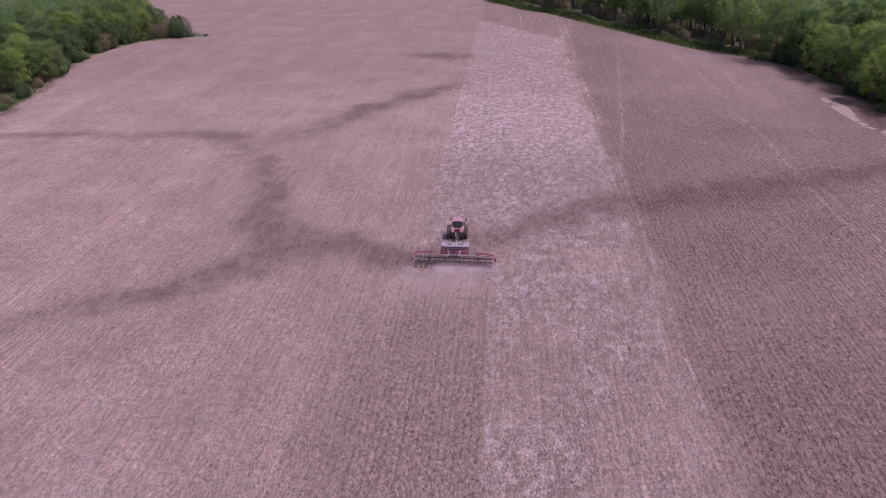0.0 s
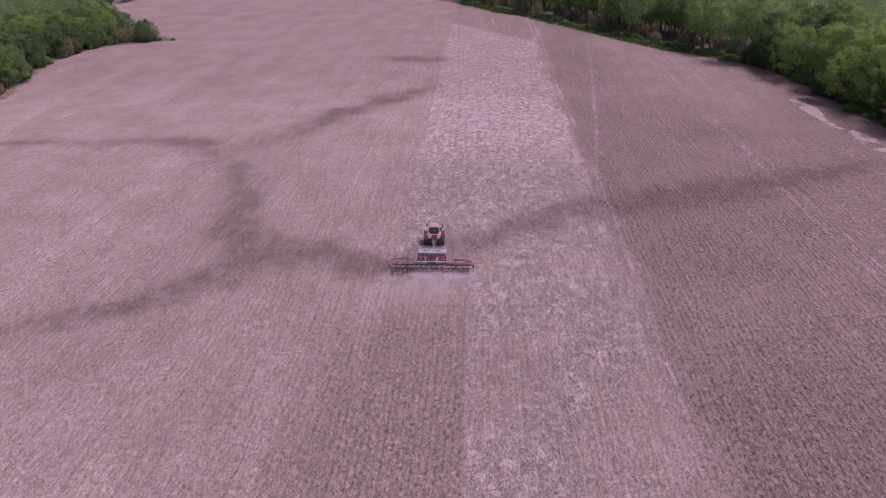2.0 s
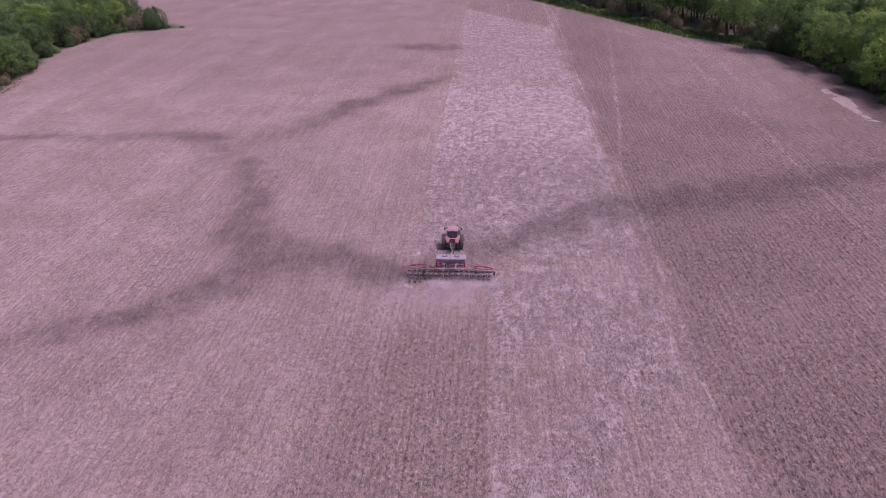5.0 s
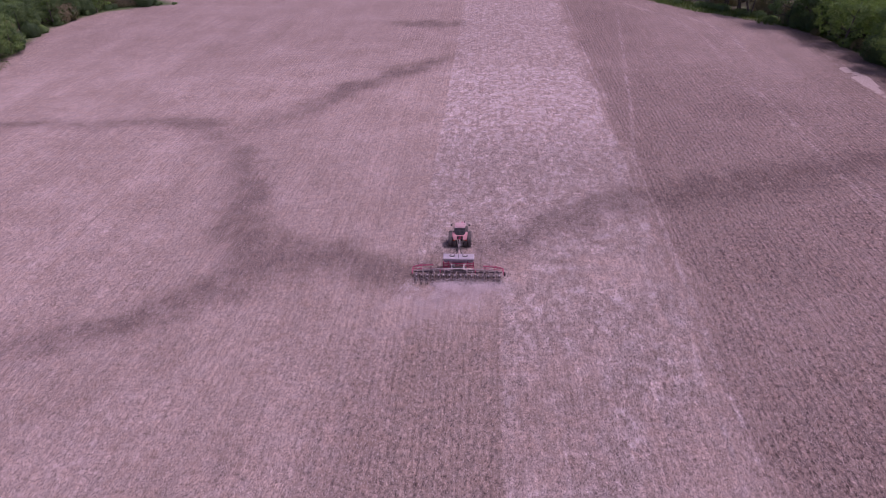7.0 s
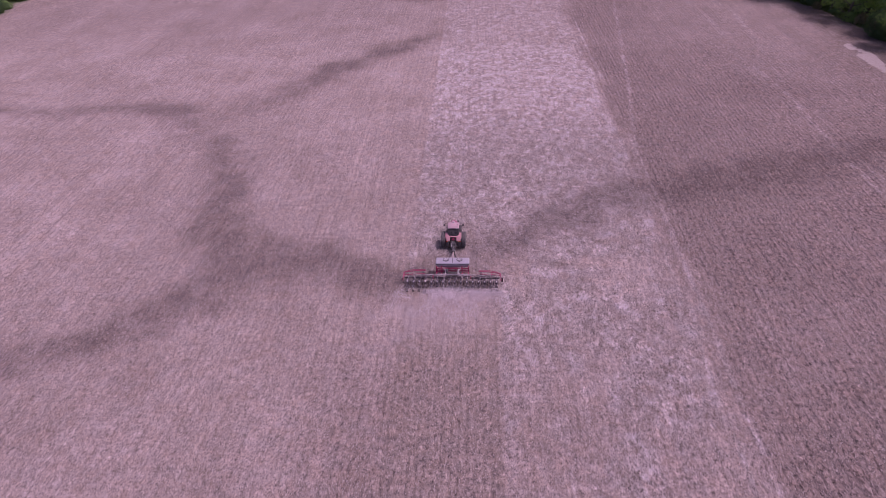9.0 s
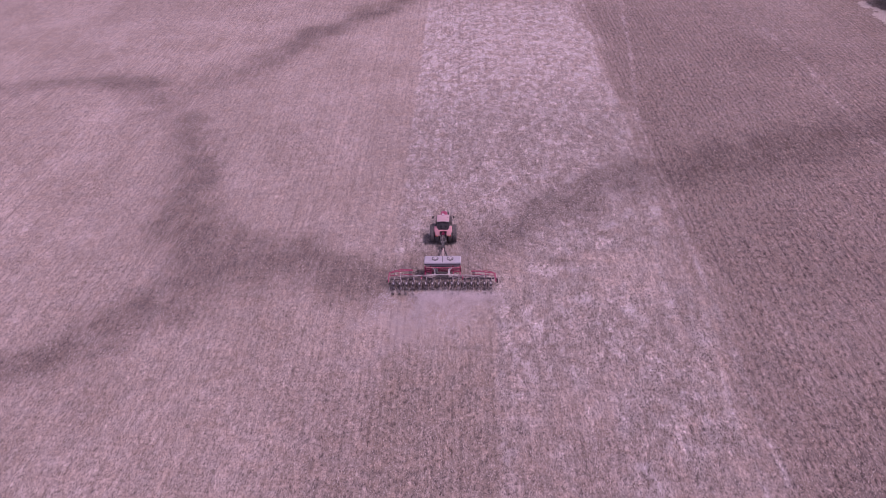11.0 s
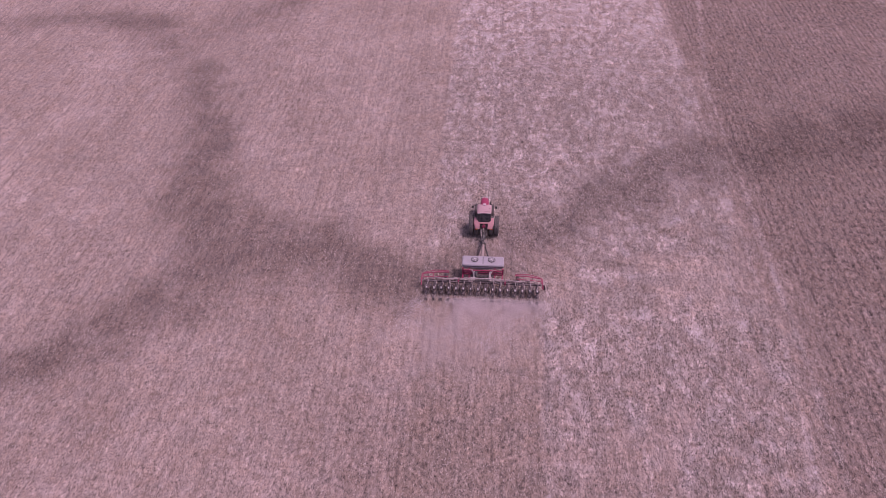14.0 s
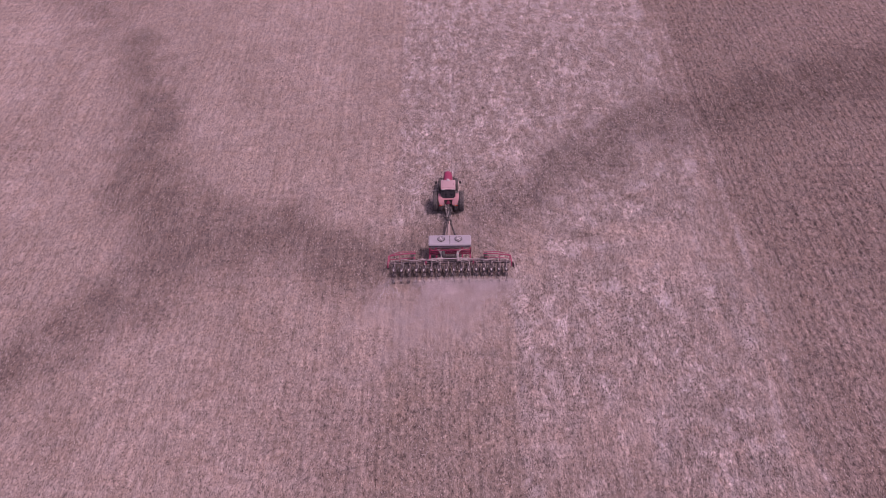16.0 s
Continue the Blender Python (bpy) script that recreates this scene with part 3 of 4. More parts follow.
def build_straw():
    """Loose stalks and husks of the last crop."""
    rng = np.random.default_rng(5)
    p = np.stack([rng.uniform(-100, 100, 2300000), rng.uniform(-52, 120, 2300000)], 1)
    near = step(-60, -40, p[:, 0]) * step(60, 42, p[:, 0]) * step(60, 35, p[:, 1])
    rim = step(-105, -80, p[:, 0]) * step(105, 80, p[:, 0]) * step(120, 90, p[:, 1])
    p = p[rng.random(len(p)) < 0.1 * rim + 0.9 * near]
    residue, moist_or_shade, fresh, dusty, brown = field_values(p[:, 0], p[:, 1])
    clump = clouds(p[:, 0], p[:, 1] * 0.7, 1.1, 7)
    strip = step(0.1, 0.4, residue)
    chance = (0.34 + 0.28 * strip - 0.04 * brown - 0.12 * moist_or_shade - 0.04 * fresh) * (0.4 + 1.1 * step(0.35, 0.6, clump)) - 0.95 * dusty
    keep = rng.random(len(p)) < chance
    p = p[keep]
    grow = 0.8 + 0.2 * strip[keep]
    n = len(p)
    turn = np.where(rng.random(n) < 0.65, rng.normal(math.pi / 2, 0.35, n), rng.uniform(0, math.pi, n))
    tilt = np.abs(rng.normal(0, 0.2, n))
    size = rng.uniform(0.16, 0.42, n) * rng.uniform(0.7, 1.1, n) * grow
    way = np.stack([np.cos(turn) * np.cos(tilt), np.sin(turn) * np.cos(tilt), np.sin(tilt)], 1) * size[:, None]
    side = np.stack([-np.sin(turn), np.cos(turn), np.zeros(n)], 1)
    wide = side * (grow * rng.uniform(0.045, 0.095, n))[:, None] + [0, 0, 0.01]
    bend = side * (rng.normal(0, 0.16, n) * size)[:, None] + np.stack([np.zeros(n), np.zeros(n), rng.uniform(0.0, 0.07, n)], 1)
    base = np.stack([p[:, 0], p[:, 1], ground_height(p[:, 0], p[:, 1]) + way[:, 2] / 2 + rng.uniform(0.015, 0.045, n)], 1)
    tagged(new("crop_residue", curls_mesh("crop_residue", base, way, wide, bend, STRAW)), "pale dry stalks and husks strewn over the soil", "crop residue", kind="stuff")


build_straw()


# ---- the tractor ----
def build_tractor():
    ob = tagged(new("tractor"), "red farm tractor with pale pink cab roof towing a row planter", "tractor")
    rear, front = 8.42, 11.1
    # hood: rounded, sloping to the nose
    bm = bmesh.new()
    rings = []
    for y, w, z0, z1 in ((9.75, 0.50, 0.95, 1.98), (10.4, 0.49, 0.95, 1.96), (11.3, 0.47, 0.95, 1.88), (11.9, 0.44, 0.95, 1.78), (12.2, 0.39, 0.98, 1.69), (12.4, 0.30, 1.02, 1.56), (12.5, 0.18, 1.08, 1.40)):
        rings.append([(-w, y, z0), (w, y, z0), (w * 1.02, y, z0 + (z1 - z0) * 0.55), (w * 0.92, y, z1 - 0.12), (w * 0.68, y, z1 - 0.03), (0, y, z1), (-w * 0.68, y, z1 - 0.03),
                      (-w * 0.92, y, z1 - 0.12), (-w * 1.02, y, z0 + (z1 - z0) * 0.55)])
    loft(bm, rings)
    hood = smooth(part("hood", bm, RED, ob, "glossy red engine hood"))
    for s in (-1, 1):
        part("grille_panel", box(bmesh.new(), (s * 0.50, 11.2, 1.38), (0.03, 0.9, 0.34), 0.01), BLACK, hood)
    part("front_grille", box(bmesh.new(), (0, 12.47, 1.25), (0.5, 0.08, 0.34), 0.03), BLACK, hood)
    for s in (-1, 1):
        part("headlight", box(bmesh.new(), (s * 0.24, 12.43, 1.5), (0.16, 0.08, 0.08), 0.02), WHITE, hood)
    part("front_weight", box(bmesh.new(), (0, 12.72, 0.82), (0.9, 0.42, 0.34), 0.05), DARK_STEEL, ob)
    bm = bmesh.new()
    box(bm, (0, 10.6, 0.82), (0.56, 3.7, 0.42), 0.05)
    box(bm, (0, 8.75, 0.95), (0.7, 1.1, 0.75), 0.08)
    part("chassis", bm, DARK_STEEL, ob)
    bm = bmesh.new()
    tube(bm, [(-1.3, rear, 1.0), (1.3, rear, 1.0)], 0.15, 12)
    part("rear_axle", bm, DARK_STEEL, ob)
    bm = bmesh.new()
    tube(bm, [(-0.8, front, 0.72), (0.8, front, 0.72)], 0.09, 10)
    part("front_axle", bm, DARK_STEEL, ob)
    # cab
    cab = new("cab")
    cab.parent = ob
    part("cab_floor", box(box(bmesh.new(), (0, 8.95, 1.35), (1.3, 1.7, 0.3), 0.05), (0, 7.98, 1.6), (1.3, 0.12, 0.34), 0.04), BLACK, cab)
    part("rear_panel", box(bmesh.new(), (0, 7.9, 1.83), (1.46, 0.2, 0.13), 0.04), RED_DUSTY, cab, "dusty pink panel under the rear window")
    posts = {(-0.74, 7.88): (-0.68, 8.28), (0.74, 7.88): (0.68, 8.28), (-0.72, 9.2): (-0.72, 9.1), (0.72, 9.2): (0.72, 9.1), (-0.52, 9.9): (-0.62, 9.6), (0.52, 9.9): (0.62, 9.6)}
    for (xa, ya), (xb, yb) in posts.items():
        part("cab_post", tube(bmesh.new(), [(xa, ya, 1.45), (xb, yb, 2.88)], 0.045, 8), BLACK, cab)
    bm = bmesh.new()
    loft(bm, [[(-0.72, 7.98, 1.92), (0.72, 7.98, 1.92), (0.72, 8.0, 1.92), (-0.72, 8.0, 1.92)], [(-0.65, 8.27, 2.84), (0.65, 8.27, 2.84), (0.65, 8.29, 2.84), (-0.65, 8.29, 2.84)]])
    part("rear_window", bm, GLASS, cab, "dark tinted rear window")
    bm = bmesh.new()
    loft(bm, [[(-0.5, 9.88, 1.95), (0.5, 9.88, 1.95), (0.5, 9.9, 1.95), (-0.5, 9.9, 1.95)], [(-0.58, 9.58, 2.84), (0.58, 9.58, 2.84), (0.58, 9.6, 2.84), (-0.58, 9.6, 2.84)]])
    part("windscreen", bm, GLASS, cab)
    for s in (-1, 1):
        bm = bmesh.new()
        loft(bm, [[(s * 0.76, 8.02, 1.5), (s * 0.76, 9.15, 1.5), (s * 0.53, 9.84, 1.5), (s * 0.51, 9.82, 1.5), (s * 0.74, 9.14, 1.5), (s * 0.74, 8.02, 1.5)],
                  [(s * 0.70, 8.36, 2.84), (s * 0.72, 9.08, 2.84), (s * 0.61, 9.54, 2.84), (s * 0.59, 9.52, 2.84), (s * 0.70, 9.07, 2.84), (s * 0.68, 8.36, 2.84)]])
        part("side_window", bm, GLASS, cab)
    part("seat", box(box(bmesh.new(), (0, 8.95, 1.75), (0.5, 0.5, 0.16), 0.05), (0, 8.7, 2.1), (0.48, 0.14, 0.65), 0.05), BLACK, cab)
    bm = bmesh.new()
    box(bm, (0, 8.88, 2.96), (1.52, 1.36, 0.2), 0.085, segments=3)
    box(bm, (0, 8.88, 3.06), (1.25, 1.0, 0.08), 0.035)
    roof = smooth(part("roof", bm, ROOF_RED, ob, "pale pink cab roof with sheen put into its paint"))
    part("roof_beacon", box(bmesh.new(), (0.0, 9.42, 3.13), (0.30, 0.28, 0.14), 0.03), WHITE, roof, "small white receiver box")
    part("antenna_cap", box(bmesh.new(), (0.58, 8.85, 3.12), (0.07, 0.07, 0.08), 0.015), BLACK, roof)
    for s in (-1, 1):
        for dx in (0.42, 0.62):
            part("work_light", box(bmesh.new(), (s * dx, 8.19, 2.95), (0.14, 0.06, 0.1), 0.02), WHITE, roof)
    # exhaust on the far corner, mirrors on arms
    bm = bmesh.new()
    tube(bm, [(0.62, 10.05, 1.5), (0.62, 10.05, 2.5), (0.62, 10.03, 2.95), (0.64, 9.95, 3.08)], [0.085, 0.085, 0.055, 0.055], 12)
    part("exhaust_pipe", bm, BLACK, ob)
    for s in (-1, 1):
        bm = bmesh.new()
        tube(bm, [(s * 0.64, 9.55, 2.75), (s * 1.05, 9.65, 2.8), (s * 1.25, 9.65, 2.7)], 0.02, 6)
        arm = part("mirror_arm", bm, BLACK, ob)
        part("mirror", box(bmesh.new(), (s * 1.27, 9.65, 2.55), (0.2, 0.07, 0.32), 0.03), BLACK, arm)
    # fenders: arched shells over the rear wheels
    for s in (-1, 1):
        rings = []
        for k in range(11):
            a = radians(24 + 66 * k / 10)
            r0, r1 = 1.09, 1.16
            wide = 0.86 + 0.2 * min(1.0, k / 4.5)
            near = 0.42 + 0.34 * min(1.0, max(0.0, (k - 4) / 4))
            rings.append([(s * near, rear - r0 * math.cos(a), 0.98 + r0 * math.sin(a)), (s * wide, rear - r0 * math.cos(a), 0.96 + r0 * math.sin(a)),
                          (s * (wide + 0.02), rear - (r1 - 0.04) * math.cos(a), 0.96 + (r1 - 0.04) * math.sin(a)), (s * (wide - 0.08), rear - r1 * math.cos(a), 0.98 + r1 * math.sin(a)),
                          (s * near, rear - r1 * math.cos(a), 0.98 + r1 * math.sin(a))])
        fender = part("fender", loft(bmesh.new(), rings), RED_DUSTY, ob, "dusty pink-red fender")
        part("tail_light", box(bmesh.new(), (s * 0.90, rear - 1.06, 1.42), (0.15, 0.06, 0.12), 0.02), LAMP_RED, fender)
        part("turn_light", box(bmesh.new(), (s * 0.72, rear - 1.06, 1.42), (0.10, 0.06, 0.12), 0.02), AMBER, fender)
    # wheels
    tyre, rim = tyre_mesh("tyre", 1.05, 0.5, 0.54, 22), rim_mesh("rim", 0.55, 0.4, RED_DUSTY)
    tyre2, rim2 = tyre_mesh("front_tyre", 0.72, 0.38, 0.38, 18), rim_mesh("front_rim", 0.39, 0.32, RED_DUSTY)
    for s in (-1, 1):
        for out in (0.80, 1.37):
            w = new("rear_wheel")
            w.parent, w.matrix_basis = ob, pose(s * out, rear, 1.035)
            part("tyre", tyre, None, w)
            part("rim", rim, None, w)
        w = new("front_wheel")
        w.parent, w.matrix_basis = ob, pose(s * 0.86, front, 0.715)
        part("tyre", tyre2, None, w)
        part("rim", rim2, None, w)
    # hitch: lift arms, top link, drawbar and hydraulic lines
    part("drawbar", box(box(bmesh.new(), (0, 7.4, 0.5), (0.2, 1.8, 0.1), 0.02), (0, 7.55, 0.78), (0.5, 0.5, 0.3), 0.05), DARK_STEEL, ob)
    for s in (-1, 1):
        part("lift_arm", tube(bmesh.new(), [(s * 0.3, 8.3, 0.75), (s * 0.42, 7.25, 0.72)], 0.05, 8), DARK_STEEL, ob)
        part("lift_rod", tube(bmesh.new(), [(s * 0.36, 7.7, 0.76), (s * 0.32, 8.1, 1.4)], 0.035, 8), STEEL, ob)
    part("top_link", tube(bmesh.new(), [(0.05, 8.2, 1.15), (0.05, 7.35, 1.2)], 0.045, 8), STEEL, ob)
    bm = bmesh.new()
    box(bm, (0, 7.35, 0.62), (0.95, 0.16, 0.14), 0.03)
    for s in (-1, 1):
        box(bm, (s * 0.34, 7.35, 0.9), (0.1, 0.14, 0.5), 0.03)
    box(bm, (0, 7.35, 1.14), (0.5, 0.14, 0.12), 0.03)
    part("hitch_frame", bm, STEEL, ob)
    for s in (-1, 1):
        part("lift_cylinder", tube(tube(bmesh.new(), [(s * 0.2, 8.0, 0.8), (s * 0.2, 7.5, 1.0)], 0.06, 8), [(s * 0.2, 7.5, 1.0), (s * 0.22, 7.2, 1.1)], 0.03, 8), WHITE if s < 0 else DARK_STEEL, ob)
    bm = bmesh.new()
    box(bm, (0, 7.76, 1.45), (0.7, 0.14, 0.24), 0.03)
    part("valve_block", bm, DARK_STEEL, ob)
    sign = [(-0.24, 1.42), (0.24, 1.42), (0.06, 1.80), (-0.06, 1.80)]
    part("warning_triangle", loft(bmesh.new(), [[(x, 7.64 + 0.25 * (z - 1.42), z) for x, z in sign], [(x, 7.66 + 0.25 * (z - 1.42), z) for x, z in sign]]), RED, ob, "red slow-vehicle triangle")
    for k in range(6):
        x = -0.25 + 0.1 * k
        part("hydraulic_hose", tube(bmesh.new(), arc((x, 8.05, 1.25), (0.05 + 0.5 * x, 6.3, 0.85), 0.2 + 0.05 * (k % 3), 9, (0.12 * (k % 3 - 1), 0, 0)), 0.034, 6), HOSE if k % 3 == 0 else BLACK, ob)
    return ob


build_tractor()


# ---- the planter ----
def row_unit_meshes():
    """One row unit about its toolbar clamp at the origin; it trails towards -y."""
    body = mesh_of("row_unit", box(box(box(bmesh.new(), (0, -0.95, -0.30), (0.12, 0.75, 0.16), 0.025), (0, -0.70, -0.15), (0.24, 0.16, 0.42), 0.03), (0, -0.25, -0.08), (0.2, 0.75, 0.1), 0.02), DUSTY_IRON)
    arm = mesh_of("parallel_arm", box(bmesh.new(), (0, -0.38, -0.04), (0.03, 0.56, 0.07), 0.008, Matrix.Rotation(radians(6), 4, "X")), DUSTY_IRON)
    tail = mesh_of("closing_arm", box(bmesh.new(), (0, -1.46, -0.46), (0.07, 0.66, 0.08), 0.015, Matrix.Rotation(radians(10), 4, "X")), DUSTY_IRON)
    meter = mesh_of("seed_meter", tube(box(bmesh.new(), (0.0, -0.86, 0.0), (0.2, 0.3, 0.26), 0.06), [(0.12, -0.86, 0.0), (0.2, -0.86, 0.0)], 0.11, 12), DUSTY_IRON)
    lid = mesh_of("seed_cup", box(bmesh.new(), (-0.01, -0.92, 0.16), (0.13, 0.17, 0.20), 0.03), WHITE)
    bm = bmesh.new()
    turned(bm, [(0.02, -0.012), (0.19, -0.008), (0.19, 0.008), (0.02, 0.012)], 20)
    disc = mesh_of("disc", bm, STEEL)
    bm = bmesh.new()
    turned(bm, [(0.05, -0.04), (0.16, -0.045), (0.19, -0.025), (0.19, 0.025), (0.16, 0.045), (0.05, 0.04)], 20)
    gauge = mesh_of("gauge_wheel", bm, DUSTY_RUBBER)
    bm = bmesh.new()
    turned(bm, [(0.03, -0.02), (0.13, -0.025), (0.155, -0.012), (0.155, 0.012), (0.13, 0.025), (0.03, 0.02)], 18)
    closing = mesh_of("closing_wheel", bm, RUBBER)
    spring = mesh_of("down_spring", tube(bmesh.new(), [(0, -0.15, 0.06), (0, -0.55, -0.12)], 0.05, 8), DUSTY_IRON)
    bm = box(bmesh.new(), (0, -0.3, -0.22), (0.09, 0.5, 0.1), 0.02)
    box(bm, (0, -0.52, -0.42), (0.07, 0.1, 0.45), 0.015)
    opener = mesh_of("opener", bm, DUSTY_IRON)
    bracket = mesh_of("bracket", box(bmesh.new(), (0.02, -0.5, -0.06), (0.1, 0.16, 0.22), 0.03), STEEL)
    drop = [mesh_of("drop_hose", tube(bmesh.new(), [(0.16, 0.12, 0.16), (0.18, -0.12, 0.25), (0.18, -0.4, 0.30), (0.15, -0.66, 0.28), (0.05, -0.85, 0.22)], 0.022, 6), m) for m in (HOSE, HOSE_DARK)]
    return body, meter, lid, disc, gauge, closing, spring, arm, tail, opener, bracket, drop


def build_planter():
    ob = tagged(new("planter"), "red sixteen-row planter with pale grey hopper and dark row units", "planter")
    body, meter, lid, disc, gauge, closing, spring, arm, tail, opener, bracket, drop = row_unit_meshes()
    # toolbar: a centre section and two wings
    part("toolbar", box(bmesh.new(), (0.05, 0.3, 0.82), (4.6, 0.2, 0.2), 0.02), DUSTY_IRON, ob, "dark main toolbar")
    for s in (-1, 1):
        wing = part("wing_toolbar", box(bmesh.new(), (0.07 + s * 4.1, 0.3, 0.80), (3.5, 0.19, 0.19), 0.02), DUSTY_IRON, ob)
        part("wing_hinge", box(bmesh.new(), (0.05 + s * 2.33, 0.3, 0.9), (0.16, 0.4, 0.4), 0.03), RED, wing)
    part("seed_manifold", tube(bmesh.new(), [(-2.7, 0.32, 1.05), (2.8, 0.32, 1.05)], 0.055, 10), DARK_STEEL, ob, "dark air pipe")
    for k in range(16):
        x = 0.07 + (k - 7.5) * 0.73
        unit = part("row_unit", body, None, ob, place=pose(x, 0.17, 0.80 - 0.03 * (k % 3 == 1)))
        part("seed_meter", meter, None, unit)
        part("seed_cup", lid, None, unit)
        part("down_spring", spring, None, unit)
        part("drop_hose", drop[k * 5 % 3 % 2], None, unit, place=pose(0.03 * (k * 7 % 5 - 2), 0.02 * (k % 3), 0, 0, 0, 4.0 * (k * 3 % 5 - 2)))
        part("closing_arm", tail, None, unit)
        for s in (-1, 1):
            for z in (0.05, -0.22):
                part("parallel_arm", arm, None, unit, place=pose(s * 0.13, 0, z))
        for s in (-1, 1):
            part("disc", disc, None, unit, place=pose(s * 0.035, -0.78, -0.55, 0, 0, s * 5))
            part("gauge_wheel", gauge, None, unit, place=pose(s * 0.13, -0.92, -0.57, 0, 0, s * 3))
            part("closing_wheel", closing, None, unit, place=pose(s * 0.075, -1.72, -0.64, 0, s * 12, s * 6))
    for k in range(15):
        unit = part("fertilizer_opener", opener, None, ob, place=pose(0.07 + (k - 7) * 0.73, 0.17, 0.80))
        part("bracket", bracket, None, unit)
        part("disc", disc, None, unit, place=pose(0.05, -0.55, -0.58, 0, 0, 8))
    # red row-marker frames folded over the wings
    for s in (-1, 1):
        cx = 0.05
        a, b = cx + s * 6.02, cx + s * 3.3
        d = 0.14 if s > 0 else 0.0
        bm = bmesh.new()
        tube(bm, [(b, 1.05, 1.34 - d), (cx + s * 4.6, 1.05, 1.29 - d), (a, 0.92, 1.14 - d)], 0.06, 8)
        frame_ob = part("marker_arm", bm, RED, ob, "red folded row-marker arm")
        part("marker_tube", tube(bmesh.new(), [(a, 0.92, 1.14 - d), (a + s * 0.04, 0.1, 1.0), (a + s * 0.04, -0.25, 0.75)], 0.055, 8), RED, frame_ob)
        part("marker_tube", tube(bmesh.new(), [(b + s * 0.05, 1.3, 1.28 - d), (cx + s * 4.7, 1.36, 1.24 - d), (a - s * 0.5, 1.2, 1.16 - d), (a, 0.92, 1.14 - d)], 0.038, 8), RED, frame_ob)
        part("marker_tube", tube(bmesh.new(), [(b + s * 0.1, 0.72, 1.08), (a - s * 0.1, 0.6, 0.98)], 0.04, 8), RED, frame_ob)
        part("marker_brace", tube(bmesh.new(), [(cx + s * 4.9, 1.04, 1.27 - d), (cx + s * 4.9, 0.38, 0.86)], 0.035, 8), RED, frame_ob)
        part("marker_brace", tube(bmesh.new(), [(a - s * 0.08, 0.93, 1.15 - d), (a - s * 0.08, 0.38, 0.86)], 0.04, 8), RED, frame_ob)
        bm = bmesh.new()
        turned(bm, [(0.02, -0.02), (0.28, 0.02), (0.28, 0.03), (0.02, -0.005)], 22)
        part("marker_disc", bm, DARK_STEEL, frame_ob, place=pose(a + s * 0.16, 0.0, 0.72, 0, 12, s * 20))
    # carrying wheels
    tyre, rim = tyre_mesh("carrying_tyre", 0.5, 0.3, 0.25, 16), rim_mesh("carrying_rim", 0.255, 0.25, RED)
    for x, y in ((-3.6, 1.15), (3.65, 1.15)):
        w = new("carrying_wheel")
        w.parent, w.matrix_basis = ob, pose(x, y, 0.48)
        part("tyre", tyre, None, w)
        part("rim", rim, None, w)
        part("wheel_leg", tube(bmesh.new(), [(0.2, 0, 0), (0.2, -0.2, 0.35), (0.2, -0.8, 0.42)], 0.045, 8), RED, w)
    # hopper on its red frame
    bm = bmesh.new()
    rings = []
    for z, dx, y0, y1 in ((1.25, 1.55, 1.55, 2.15), (1.55, 1.95, 1.30, 2.35), (1.80, 2.07, 1.20, 2.45), (2.06, 2.10, 1.18, 2.48), (2.14, 2.07, 1.22, 2.45), (2.18, 1.98, 1.30, 2.38)):
        y0, y1 = y0 + 0.22, y1 + 0.22
        rings.append([(0.1 + x, y, z) for x, y in ((-dx, y0 + 0.1), (-dx + 0.1, y0), (dx - 0.1, y0), (dx, y0 + 0.1), (dx, y1 - 0.1), (dx - 0.1, y1), (-dx + 0.1, y1), (-dx, y1 - 0.1))])
    hopper = part("hopper", loft(bm, rings), GREY_PLASTIC, ob, "pale lavender-grey bulk seed hopper")
    part("hopper_seam", box(bmesh.new(), (0.1, 2.06, 2.185), (0.06, 1.05, 0.03), 0.01), DARK_STEEL, hopper)
    part("hopper_rim", box(bmesh.new(), (0.1, 1.385, 1.98), (4.1, 0.03, 0.09), 0.01), BLACK, hopper)
    for x in (-0.85, 0.85):
        bm = bmesh.new()
        turned(bm, [(0.33, -0.04), (0.375, -0.04), (0.39, 0.0), (0.375, 0.03), (0.335, 0.03)], 28)
        part("lid", bm, DARK_STEEL, hopper, "dark ring of the filler lid", place=pose(0.1 + x, 2.14, 2.22, 0, -90, 0) @ Matrix.Diagonal((1, 0.85, 1, 1)))
        bm = bmesh.new()
        turned(bm, [(0.01, 0.0), (0.31, 0.0), (0.31, 0.03), (0.01, 0.06)], 28)
        part("lid_cover", bm, LID_GREY, hopper, place=pose(0.1 + x, 2.14, 2.22, 0, -90, 0))
        for turn in (0, 90):
            part("lid_rib", box(bmesh.new(), (0, 0, 0), (0.5, 0.06, 0.03), 0.01), WHITE, hopper, place=pose(0.1 + x, 2.14, 2.29, 0, 0, turn + 25))
        part("lid_latch", box(bmesh.new(), (0.1 + x, 1.8, 2.23), (0.16, 0.1, 0.06), 0.015), DARK_STEEL, hopper)
    for x in (-1.9, -1.25, 1.3, 2.1):
        post = part("hopper_post", box(bmesh.new(), (x, 1.38, 1.25), (0.16, 0.14, 0.95), 0.015), RED, ob)
        part("post_foot", box(bmesh.new(), (x, 0.9, 0.84), (0.14, 1.1, 0.12), 0.015), RED, post)
    part("supply_pipe", tube(bmesh.new(), [(-1.7, 0.5, 1.16), (1.9, 0.5, 1.16)], 0.06, 10), HOSE, ob, "pale dusty supply pipe")
